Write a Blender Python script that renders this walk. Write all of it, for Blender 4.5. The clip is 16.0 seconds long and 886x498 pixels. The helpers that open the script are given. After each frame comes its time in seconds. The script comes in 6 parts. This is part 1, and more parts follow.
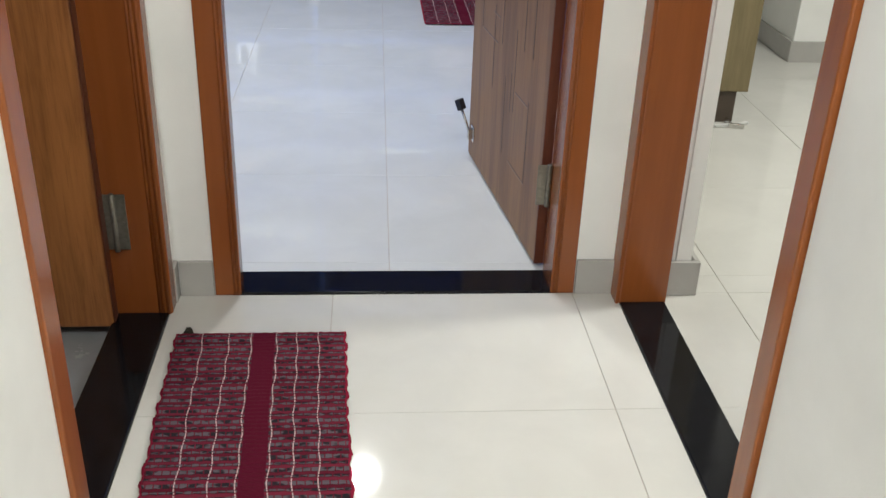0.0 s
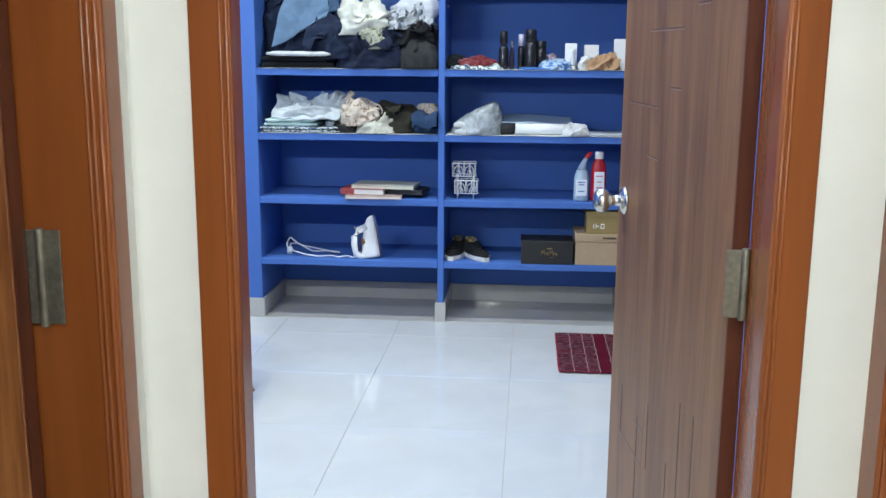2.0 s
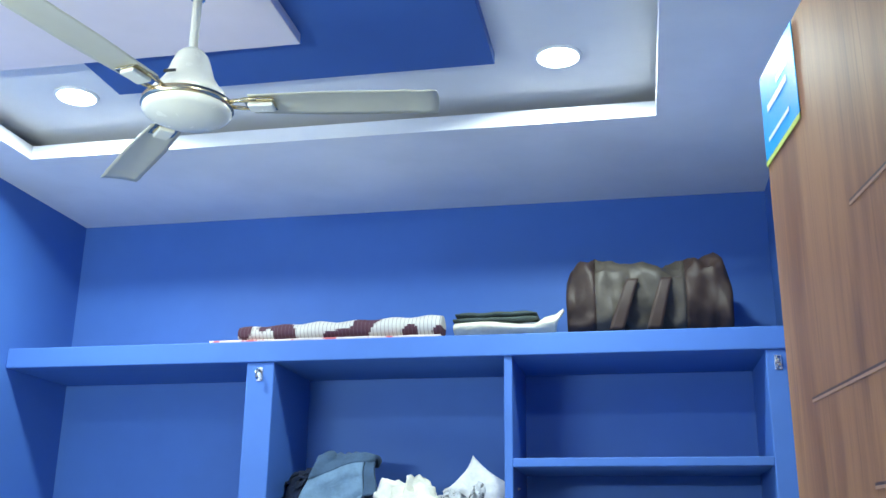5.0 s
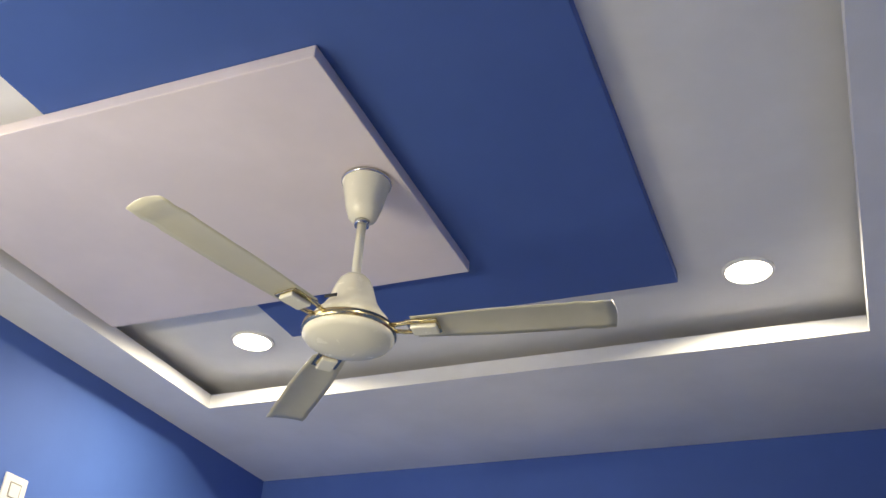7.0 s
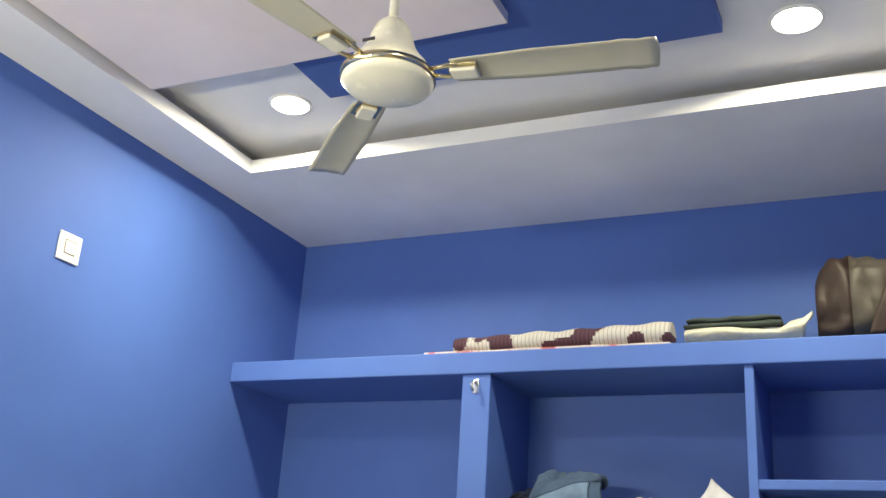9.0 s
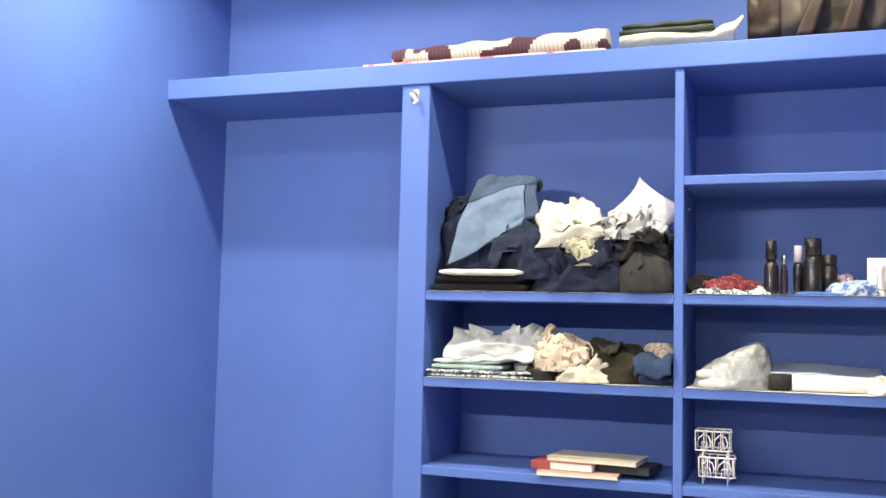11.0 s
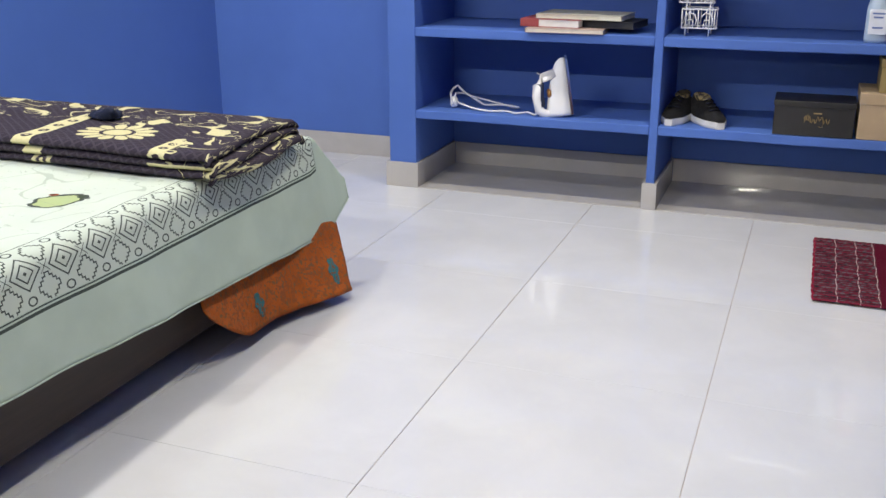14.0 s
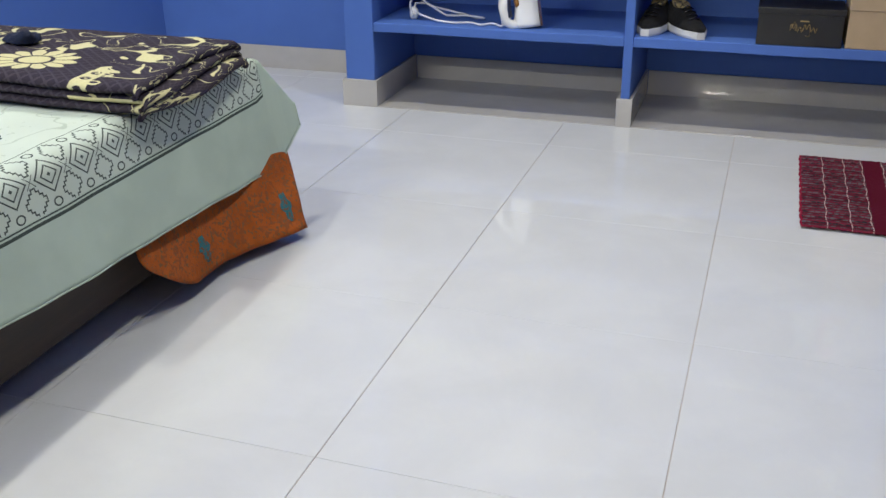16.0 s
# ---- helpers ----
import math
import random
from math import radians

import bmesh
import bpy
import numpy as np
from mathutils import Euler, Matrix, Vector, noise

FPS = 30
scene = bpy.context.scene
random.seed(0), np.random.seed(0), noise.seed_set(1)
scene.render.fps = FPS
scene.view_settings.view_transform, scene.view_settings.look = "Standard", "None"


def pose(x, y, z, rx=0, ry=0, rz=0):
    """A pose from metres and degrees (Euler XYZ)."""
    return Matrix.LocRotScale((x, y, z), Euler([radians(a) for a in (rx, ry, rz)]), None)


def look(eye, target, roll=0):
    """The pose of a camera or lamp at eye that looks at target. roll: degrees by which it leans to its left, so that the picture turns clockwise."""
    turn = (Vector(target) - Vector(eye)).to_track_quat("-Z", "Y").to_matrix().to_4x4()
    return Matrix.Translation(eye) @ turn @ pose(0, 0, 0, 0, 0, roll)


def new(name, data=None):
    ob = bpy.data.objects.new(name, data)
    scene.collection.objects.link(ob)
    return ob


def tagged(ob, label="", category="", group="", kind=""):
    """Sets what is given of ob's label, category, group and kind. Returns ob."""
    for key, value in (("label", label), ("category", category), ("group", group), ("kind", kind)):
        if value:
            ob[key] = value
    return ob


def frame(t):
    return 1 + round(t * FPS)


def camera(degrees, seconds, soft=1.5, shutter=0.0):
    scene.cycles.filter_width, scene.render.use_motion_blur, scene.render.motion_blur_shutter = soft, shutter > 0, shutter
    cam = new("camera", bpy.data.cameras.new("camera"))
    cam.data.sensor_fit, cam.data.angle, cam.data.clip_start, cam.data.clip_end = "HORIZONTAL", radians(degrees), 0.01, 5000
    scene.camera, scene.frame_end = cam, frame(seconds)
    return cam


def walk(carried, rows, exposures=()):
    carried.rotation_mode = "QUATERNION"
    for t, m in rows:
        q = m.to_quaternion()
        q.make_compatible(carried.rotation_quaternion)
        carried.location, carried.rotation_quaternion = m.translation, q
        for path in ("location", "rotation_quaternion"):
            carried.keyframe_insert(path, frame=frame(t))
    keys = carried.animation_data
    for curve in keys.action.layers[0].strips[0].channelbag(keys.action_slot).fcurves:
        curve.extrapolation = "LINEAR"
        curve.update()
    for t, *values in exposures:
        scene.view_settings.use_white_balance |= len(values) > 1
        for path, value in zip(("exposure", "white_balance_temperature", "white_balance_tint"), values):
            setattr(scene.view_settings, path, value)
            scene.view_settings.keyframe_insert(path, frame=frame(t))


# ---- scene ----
cam = camera(48.7, 16.0)
PATH = [
    (0, (-0.078, 0.135, 1.3), (0.077, 1.907, 0.384), 2.1),
    (0.5, (-0.063, 0.231, 1.365), (0.064, 2.063, 0.574), 2.2),
    (1, (-0.024, 0.404, 1.375), (0.075, 2.298, 0.739), 1.4),
    (1.5, (0.041, 0.63, 1.401), (-0.032, 2.57, 0.921), 0.8),
    (2.5, (0.03, 1.174, 1.444), (-0.145, 3.138, 1.114), 0.2),
    (3, (0.052, 1.385, 1.434), (-0.148, 3.366, 1.244), -0.3),
    (3.5, (0.067, 1.605, 1.419), (-0.188, 3.589, 1.453), 0.1),
    (4, (0.037, 1.859, 1.4), (-0.238, 3.832, 1.58), 0.8),
    (4.5, (0.068, 2.04, 1.397), (-0.216, 3.98, 1.79), 0.8),
    (5, (0.111, 2.203, 1.418), (-0.264, 4.076, 2.01), 0.7),
    (5.2, (0.114, 2.252, 1.42), (-0.312, 4.088, 2.09), 1.2),
    (7.5, (0.06, 2.468, 1.426), (-0.658, 3.996, 2.498), 4.4),
    (8, (0.048, 2.47, 1.397), (-0.706, 4.058, 2.351), 4.4),
    (8.5, (0.052, 2.475, 1.356), (-0.729, 4.131, 2.162), 4.2),
    (9, (0.054, 2.498, 1.317), (-0.749, 4.201, 1.991), 3.8),
    (9.2, (0.048, 2.505, 1.307), (-0.757, 4.228, 1.925), 3.3),
    (11.3, (0.01, 2.398, 1.222), (-0.658, 4.282, 1.281), 1.0),
    (11.5, (0.014, 2.4, 1.217), (-0.655, 4.285, 1.22), 0.7),
    (12, (0.055, 2.425, 1.188), (-0.633, 4.3, 1.072), 0.5),
    (12.5, (0.057, 2.418, 1.162), (-0.625, 4.281, 0.916), 0.3),
    (13, (0.08, 2.388, 1.129), (-0.6, 4.225, 0.729), 0.1),
    (13.5, (0.111, 2.334, 1.099), (-0.564, 4.141, 0.569), -0.1),
    (14, (0.139, 2.281, 1.08), (-0.518, 4.058, 0.438), -0.1),
    (14.5, (0.168, 2.224, 1.069), (-0.45, 3.975, 0.327), -0.0),
    (15, (0.187, 2.212, 1.068), (-0.4, 3.948, 0.266), 0.2),
    (15.5, (0.173, 2.275, 1.055), (-0.399, 4.005, 0.231), -0.3),
    (16, (0.064, 2.509, 1.072), (-0.505, 4.242, 0.25), -0.6),
]
EXPOSURES = [
    (0.0, -0.27, 6500, 5), (0.5, -0.1, 6450, 5), (1.5, -0.05, 6250, 3), (2.5, 0.1, 6000, -6), (3.0, 0.08, 5750, -12), (3.5, 0.4, 5650, -14), (4.5, 0.32, 5700, -12), (5.2, 0.2, 6300, -6), (7.3, -0.4, 9600, 4),
    (8.2, -0.31, 9500, 0), (9.2, 0.05, 9200, 0), (11.3, 0.76, 9300, 8), (12.5, 0.5, 8000, 8), (13.5, 0.15, 7500, 10), (14.5, -0.07, 7300, 7), (15.5, -0.22, 7200, 6), (16.0, -0.2, 7150, 5)]
walk(cam, [(t, look(eye, target, roll)) for t, eye, target, roll in PATH], EXPOSURES)

# ---- world and large lights ----
world = bpy.data.worlds.new("night")
scene.world = world
world.use_nodes = True
world.node_tree.nodes["Background"].inputs[0].default_value = (0.02, 0.025, 0.035, 1)
world.node_tree.nodes["Background"].inputs[1].default_value = 0.3

CEIL = 2.967          # underside of the soffit
TOP = 3.09            # inside of the ceiling tray
WL, WR = -2.588, 0.708  # bedroom walls
WF, WB = 2.515, 6.472
SHF = 6.0             # front of the shelving


def lamp(name, kind, at, power, size=0.15, colour=(1, 1, 1), size_y=None, turn=(0, 0, 0), spread=180):
    data = bpy.data.lights.new(name, kind)
    data.energy, data.color = power, colour
    if kind == "AREA":
        data.shape, data.size = ("DISK", size) if size_y is None else ("RECTANGLE", size)
        if size_y is not None:
            data.size_y = size_y
        data.spread = radians(spread)
    ob = new(name, data)
    ob.matrix_world = pose(*at, *turn)
    return ob


COOL = (1.0, 1.0, 1.0)
DOWNLIGHTS = [(-1.963, 5.305), (-0.106, 5.305), (-1.963, 3.43), (-0.106, 3.43)]
for px, py in DOWNLIGHTS:
    lamp("downlight_lamp", "AREA", (px, py, TOP - 0.012), 26, 0.13, COOL, spread=164)
# assumed ceiling lamps, out of view, added to brighten the passage and hall
lamp("passage_fill_lamp", "AREA", (0.0, 0.35, CEIL - 0.04), 31, 0.28, (1, 0.985, 0.95))
lamp("hall_fill_lamp", "AREA", (2.2, 2.6, CEIL - 0.04), 80, 0.3, (1, 0.98, 0.93))
lamp("tube_lamp", "AREA", (-0.425, -2.93, 2.47), 34, 0.27, (1, 0.99, 0.96), 0.03, (90, 0, 0))
lamp("bedroom_tube_lamp", "AREA", (-1.92, 2.585, 2.02), 32, 1.15, COOL, 0.03, (90, 0, 0), 150)


# ---- materials ----
class Graph:
    """A small helper that writes node materials as expressions."""

    def __init__(self, name):
        self.m = bpy.data.materials.new(name)
        self.m.use_nodes = True
        self.t = self.m.node_tree
        self.b = self.t.nodes["Principled BSDF"]

    def put(self, kind, **values):
        n = self.t.nodes.new(kind)
        for k, v in values.items():
            if k in n.inputs.keys():
                self.join(v, n.inputs[k])
        return n

    def join(self, v, socket):
        if isinstance(v, bpy.types.NodeSocket):
            self.t.links.new(v, socket)
        else:
            socket.default_value = v

    def math(self, op, a, b=0.0, c=0.0):
        n = self.t.nodes.new("ShaderNodeMath")
        n.operation = op
        for v, s in zip((a, b, c), n.inputs):
            self.join(v, s)
        return n.outputs[0]

    def mix(self, f, a, b):
        n = self.t.nodes.new("ShaderNodeMix")
        n.data_type = "RGBA"
        self.join(f, n.inputs[0])
        for v, s in ((a, n.inputs[6]), (b, n.inputs[7])):
            self.join((*v, 1) if isinstance(v, tuple) and len(v) == 3 else v, s)
        return n.outputs[2]

    def coords(self, kind="Object", scale=(1, 1, 1), turn=(0, 0, 0)):
        c = self.t.nodes.new("ShaderNodeTexCoord")
        m = self.t.nodes.new("ShaderNodeMapping")
        self.t.links.new(c.outputs[kind], m.inputs[0])
        m.inputs["Scale"].default_value = scale
        m.inputs["Rotation"].default_value = [radians(a) for a in turn]
        return m.outputs[0]

    def noise(self, vec, scale, detail=4.0, rough=0.55, distort=0.0):
        n = self.t.nodes.new("ShaderNodeTexNoise")
        self.join(vec, n.inputs["Vector"])
        n.inputs["Scale"].default_value, n.inputs["Detail"].default_value = scale, detail
        n.inputs["Roughness"].default_value, n.inputs["Distortion"].default_value = rough, distort
        return n.outputs[0]

    def ramp(self, f, lo, hi):
        n = self.t.nodes.new("ShaderNodeMapRange")
        n.interpolation_type = "SMOOTHSTEP"
        self.join(f, n.inputs[0])
        n.inputs[1].default_value, n.inputs[2].default_value = lo, hi
        return n.outputs[0]

    def bump(self, h, strength, dist=0.002):
        n = self.t.nodes.new("ShaderNodeBump")
        n.inputs["Strength"].default_value, n.inputs["Distance"].default_value = strength, dist
        self.join(h, n.inputs["Height"])
        self.join(n.outputs[0], self.b.inputs["Normal"])

    def set(self, colour=None, rough=None, metal=None, spec=None):
        for v, k in ((colour, "Base Color"), (rough, "Roughness"), (metal, "Metallic"), (spec, "Specular IOR Level")):
            if v is not None:
                self.join((*v, 1) if isinstance(v, tuple) and len(v) == 3 else v, self.b.inputs[k])
        return self.m


def dim(c, k):
    return tuple(min(1.0, v * k) for v in c)


def plain(name, c, rough=0.5, metal=0.0, vary=0.12, scale=18.0, bump=0.0, bscale=120.0, spec=None):
    """A surface with cloudy colour variation at two scales and a fine relief."""
    g = Graph(name)
    v = g.coords()
    f = g.math("ADD", g.math("MULTIPLY", g.noise(v, scale * 0.12), 0.6), g.math("MULTIPLY", g.noise(v, scale), 0.4))
    col = g.mix(g.ramp(f, 0.3, 0.7), dim(c, 1 - vary), dim(c, 1 + vary))
    if bump:
        g.bump(g.noise(v, bscale, 3), bump)
    r = g.math("ADD", g.math("MULTIPLY", g.noise(v, scale * 2), 0.1), rough - 0.05)
    return g.set(col, r, metal, spec)


def painted(name, c):
    """Roller-painted plaster with faint waviness and scuffs."""
    g = Graph(name)
    v = g.coords()
    cloud = g.noise(v, 1.7, 5, 0.6)
    col = g.mix(g.ramp(cloud, 0.3, 0.75), dim(c, 0.93), dim(c, 1.05))
    scuff = g.ramp(g.noise(v, 9.0, 8, 0.75), 0.68, 0.8)
    col = g.mix(g.math("MULTIPLY", scuff, 0.18), col, dim(c, 0.7))
    h = g.math("ADD", g.math("MULTIPLY", g.noise(v, 2.5, 2), 2.5), g.noise(v, 170.0, 3))
    g.bump(h, 0.14, 0.002)
    return g.set(col, g.math("ADD", 0.5, g.math("MULTIPLY", cloud, 0.15)), spec=0.21)


def wood(name, dark, light, rough=0.35, scale=1.0, axis="z", knots=0.0, streak=0.5, pore=0.35):
    g = Graph(name)
    long = {"z": (9, 9, 0.7), "y": (9, 0.7, 9), "x": (0.7, 9, 9)}[axis]
    v = g.coords(scale=tuple(k * scale for k in long))
    big = g.noise(v, 1.6, 3, 0.5, 0.6)
    fine = g.noise(v, 9.0, 6, 0.65, 0.3)
    f = g.math("ADD", g.math("MULTIPLY", big, 1 - streak), g.math("MULTIPLY", fine, streak))
    col = g.mix(g.ramp(f, 0.32, 0.68), dark, light)
    pores = g.ramp(g.noise(g.coords(scale=tuple(k * scale * (6 if k > 1 else 2) for k in long)), 6.0, 3), 0.58, 0.7)
    col = g.mix(g.math("MULTIPLY", pores, pore), col, dim(dark, 0.6))
    if knots:
        vo = g.t.nodes.new("ShaderNodeTexVoronoi")
        g.join(g.coords(scale=tuple((2.4 if k > 1 else 1.1) for k in long)), vo.inputs["Vector"])
        vo.inputs["Scale"].default_value = 1.6
        k = g.ramp(g.math("SUBTRACT", 1.0, vo.outputs["Distance"]), 0.86, 0.97)
        col = g.mix(g.math("MULTIPLY", k, knots), col, dim(dark, 0.45))
    g.bump(f, 0.12, 0.002)
    return g.set(col, g.math("ADD", rough - 0.06, g.math("MULTIPLY", fine, 0.14)))


def tiled(name, c, rough, vein=0.05, smears=0.04, wave=0.006):
    """Polished vitrified tile: each piece a shade of its own, faint clouds."""
    g = Graph(name)
    v = g.coords()
    info = g.t.nodes.new("ShaderNodeObjectInfo").outputs["Random"]
    cloud = g.noise(v, 3.5, 6, 0.6, 0.4)
    col = g.mix(g.ramp(cloud, 0.3, 0.7), dim(c, 1 - vein), dim(c, 1 + vein * 0.6))
    col = g.mix(g.math("MULTIPLY", info, 0.10), col, dim(c, 0.9))
    smear = g.ramp(g.noise(v, 7.0, 8, 0.7), 0.45, 0.8)
    if wave:
        g.bump(g.noise(v, 5.0, 2), wave, 0.002)
    return g.set(col, g.math("ADD", rough, g.math("MULTIPLY", smear, smears)), spec=0.5)


BLUE = painted("blue wall paint", (0.070, 0.152, 0.445))
WHITE = painted("white wall paint", (0.85, 0.845, 0.82))
CEILING = painted("white ceiling paint", (0.78, 0.78, 0.79))
CEIL_MAUVE = painted("pale mauve ceiling paint", (0.76, 0.685, 0.705))
CEIL_BLUE = painted("blue ceiling paint", (0.06, 0.125, 0.36))
TILE = tiled("white floor tile", (0.60, 0.61, 0.61), 0.0, smears=0.02, wave=0.004)
TILE_WARM = tiled("cream floor tile", (0.62, 0.605, 0.565), 0.06)
SKIRT = tiled("beige skirting tile", (0.45, 0.435, 0.41), 0.0, 0.08, 0.012, 0.0)
GROUT = plain("grout", (0.46, 0.40, 0.35), 0.8)
GREY_TILE = tiled("grey bathroom tile", (0.30, 0.31, 0.32), 0.25, 0.12)
GRANITE = plain("black granite", (0.008, 0.008, 0.010), 0.08, vary=0.5, scale=200, spec=0.25)
FRAME_WOOD = wood("stained frame wood", (0.240, 0.066, 0.016), (0.292, 0.086, 0.021), 0.22, 0.7, streak=0.2, pore=0.1)
DARK_WOOD = wood("red-brown leaf edge", (0.085, 0.022, 0.012), (0.14, 0.04, 0.02), 0.4)
LEAF_WOOD = wood("walnut laminate", (0.150, 0.062, 0.022), (0.315, 0.158, 0.064), 0.46, 0.8, knots=0.5, streak=0.45)
BATH_WOOD = wood("varnished teak", (0.17, 0.050, 0.016), (0.47, 0.190, 0.060), 0.35, 1.0, knots=0.9, streak=0.4)
OLIVE = wood("olive-brown plank", (0.17, 0.13, 0.065), (0.24, 0.19, 0.10), 0.6)
DARKBLOCK = plain("dark brown block", (0.07, 0.05, 0.035), 0.6)
CHROME = plain("brushed steel", (0.62, 0.61, 0.58), 0.24, 1.0, 0.1, 60)
STEEL = plain("dull hinge steel", (0.26, 0.245, 0.205), 0.42, 0.7, 0.3, 90)
BRASS = plain("brass trim", (0.62, 0.52, 0.32), 0.25, 1.0)
IVORY = plain("ivory enamel", (0.82, 0.79, 0.64), 0.26, vary=0.02)
BLADE = plain("ivory fan blade", (0.52, 0.50, 0.39), 0.4, vary=0.05)
RUBBER = plain("black rubber", (0.012, 0.013, 0.016), 0.6)
WHITE_PLASTIC = plain("white plastic", (0.80, 0.80, 0.78), 0.35, vary=0.03)


def glow(name, c, power):
    g = Graph(name)
    g.b.inputs["Emission Color"].default_value = (*c, 1)
    g.b.inputs["Emission Strength"].default_value = power
    return g.set((0.9, 0.9, 0.9), 0.5)


LIT = glow("lit diffuser", (0.93, 0.97, 1.0), 9.0)
LIT_TUBE = glow("lit tube", (1.0, 0.98, 0.95), 40.0)
LIT_SHORT = glow("lit short tube", (1.0, 0.99, 0.97), 300.0)


# ---- building helpers ----
def cuboid(bm, x0, y0, z0, x1, y1, z1, bevel=0.0, slot=0, seg=2):
    b = bm if not bevel else bmesh.new()
    vs = [b.verts.new(p) for p in ((x0, y0, z0), (x1, y0, z0), (x1, y1, z0), (x0, y1, z0), (x0, y0, z1), (x1, y0, z1), (x1, y1, z1), (x0, y1, z1))]
    for q in ((3, 2, 1, 0), (4, 5, 6, 7), (0, 1, 5, 4), (1, 2, 6, 5), (2, 3, 7, 6), (3, 0, 4, 7)):
        b.faces.new([vs[i] for i in q]).material_index = slot
    if bevel:
        bmesh.ops.bevel(b, geom=b.edges[:], offset=bevel, segments=seg, affect="EDGES", profile=0.5)
        merge(bm, b, slot)
    return bm


def merge(bm, other, slot=0, m=None):
    """Adds another bmesh, which it uses up."""
    made = {}
    for v in other.verts:
        made[v] = bm.verts.new(m @ v.co if m else v.co)
    for f in other.faces:
        n = bm.faces.new([made[v] for v in f.verts])
        n.material_index, n.smooth = slot, f.smooth
    other.free()
    return bm


def lathe(bm, rows, seg=24, slot=0, m=None):
    """A turned shape: rows of (radius, height), smooth, closed at both ends."""
    rings = []
    for r, z in rows:
        ring = [Vector((r * math.cos(2 * math.pi * k / seg), r * math.sin(2 * math.pi * k / seg), z)) for k in range(seg)]
        rings.append([bm.verts.new(m @ p if m else p) for p in ring])
    for a, b in zip(rings, rings[1:]):
        for k in range(seg):
            f = bm.faces.new((a[k], a[(k + 1) % seg], b[(k + 1) % seg], b[k]))
            f.smooth, f.material_index = True, slot
    for ring, flip in ((rings[0], True), (rings[-1], False)):
        bm.faces.new(ring[::-1] if flip else ring).material_index = slot
    return bm


def tube(bm, pts, r, seg=8, slot=0, closed=False):
    """A round bar along a line of points."""
    pts = [Vector(p) for p in pts]
    rings, up = [], Vector((0, 0, 1))
    for i, p in enumerate(pts):
        a = pts[i - 1] if i or closed else p
        b = pts[(i + 1) % len(pts)] if i < len(pts) - 1 or closed else p
        d = (b - a).normalized()
        side = d.cross(up if abs(d.z) < 0.95 else Vector((1, 0, 0))).normalized()
        top = side.cross(d)
        rings.append([bm.verts.new(p + r * (math.cos(2 * math.pi * k / seg) * side + math.sin(2 * math.pi * k / seg) * top)) for k in range(seg)])
    pairs = list(zip(rings, rings[1:])) + ([(rings[-1], rings[0])] if closed else [])
    for a, b in pairs:
        for k in range(seg):
            f = bm.faces.new((a[k], a[(k + 1) % seg], b[(k + 1) % seg], b[k]))
            f.smooth, f.material_index = True, slot
    if not closed:
        bm.faces.new(rings[0]), bm.faces.new(rings[-1][::-1])
    return bm


def loft(bm, sections, slot=0, smooth=True, caps=True):
    """Skins a row of closed sections with equal numbers of points."""
    rings = [[bm.verts.new(p) for p in s] for s in sections]
    n = len(rings[0])
    for a, b in zip(rings, rings[1:]):
        for k in range(n):
            f = bm.faces.new((a[k], a[(k + 1) % n], b[(k + 1) % n], b[k]))
            f.smooth, f.material_index = smooth, slot
    if caps:
        bm.faces.new(rings[0][::-1]).material_index = slot
        bm.faces.new(rings[-1]).material_index = slot
    return bm


def mesh_of(name, bm, mats):
    bmesh.ops.recalc_face_normals(bm, faces=bm.faces[:])
    me = bpy.data.meshes.new(name)
    bm.to_mesh(me)
    bm.free()
    for m in mats if isinstance(mats, (list, tuple)) else [mats]:
        me.materials.append(m)
    return me


def part(name, bm, material, parent, label=""):
    """Links a bmesh, drawn in world places, as one mesh under a thing or part."""
    ob = new(name, mesh_of(name, bm, material))
    ob.parent = parent
    if parent.parent is None:
        ob.matrix_parent_inverse = parent.matrix_basis.inverted()
    return tagged(ob, label)


def thing(name, at, label, category, group=""):
    ob = new(name)
    ob.empty_display_size = 0.1
    ob.location = at
    ob.matrix_basis = Matrix.Translation(at)
    return tagged(ob, label, category, group)


def solo(name, bm, material, label, category, group=""):
    return tagged(new(name, mesh_of(name, bm, material)), label, category, group)


def setting(name, bm, material, label=""):
    return tagged(new(name, mesh_of(name, bm, material)), label, kind="structure")


def boxes(rows, bevel=0.0):
    bm = bmesh.new()
    for r in rows:
        cuboid(bm, *r[:6], bevel=bevel, slot=r[6] if len(r) > 6 else 0)
    return bm


# ---- the large structure ----
HI = 3.16
DOOR_H = 2.02
PL, PR = -0.575, 0.588   # passage walls
PBK = -3.0               # far end of the passage behind
# bedroom shell: inner skin blue, outer skin white
setting("wall_north", boxes([(WL - 0.15, WB, 0, WR + 0.08, WB + 0.14, HI)]), BLUE, "smooth blue painted wall behind the shelving")
setting("wall_west", boxes([(WL - 0.15, WF, 0, WL, WB, HI)]), BLUE, "plain blue painted side wall above the bed")
setting("wall_east", boxes([(WR, WF, 0, WR + 0.035, WB, HI, 0), (WR + 0.035, 2.385, 0, WR + 0.075, WB + 0.14, HI, 1)]), [BLUE, WHITE], "wall painted blue inside and white outside")
south = [(WL - 0.15, 2.46, 0, -0.482, WF, HI, 0), (0.482, 2.46, 0, WR, WF, HI, 0), (-0.482, 2.46, DOOR_H + 0.07, 0.482, WF, HI, 0),
         (-2.4, 2.398, 0, -0.473, 2.46, HI, 1), (0.475, 2.396, 0, WR + 0.035, 2.46, HI, 1), (-0.473, 2.41, DOOR_H + 0.07, 0.475, 2.46, HI, 1)]
setting("wall_south", boxes(south), [BLUE, WHITE], "door wall, white towards the passage and blue inside")
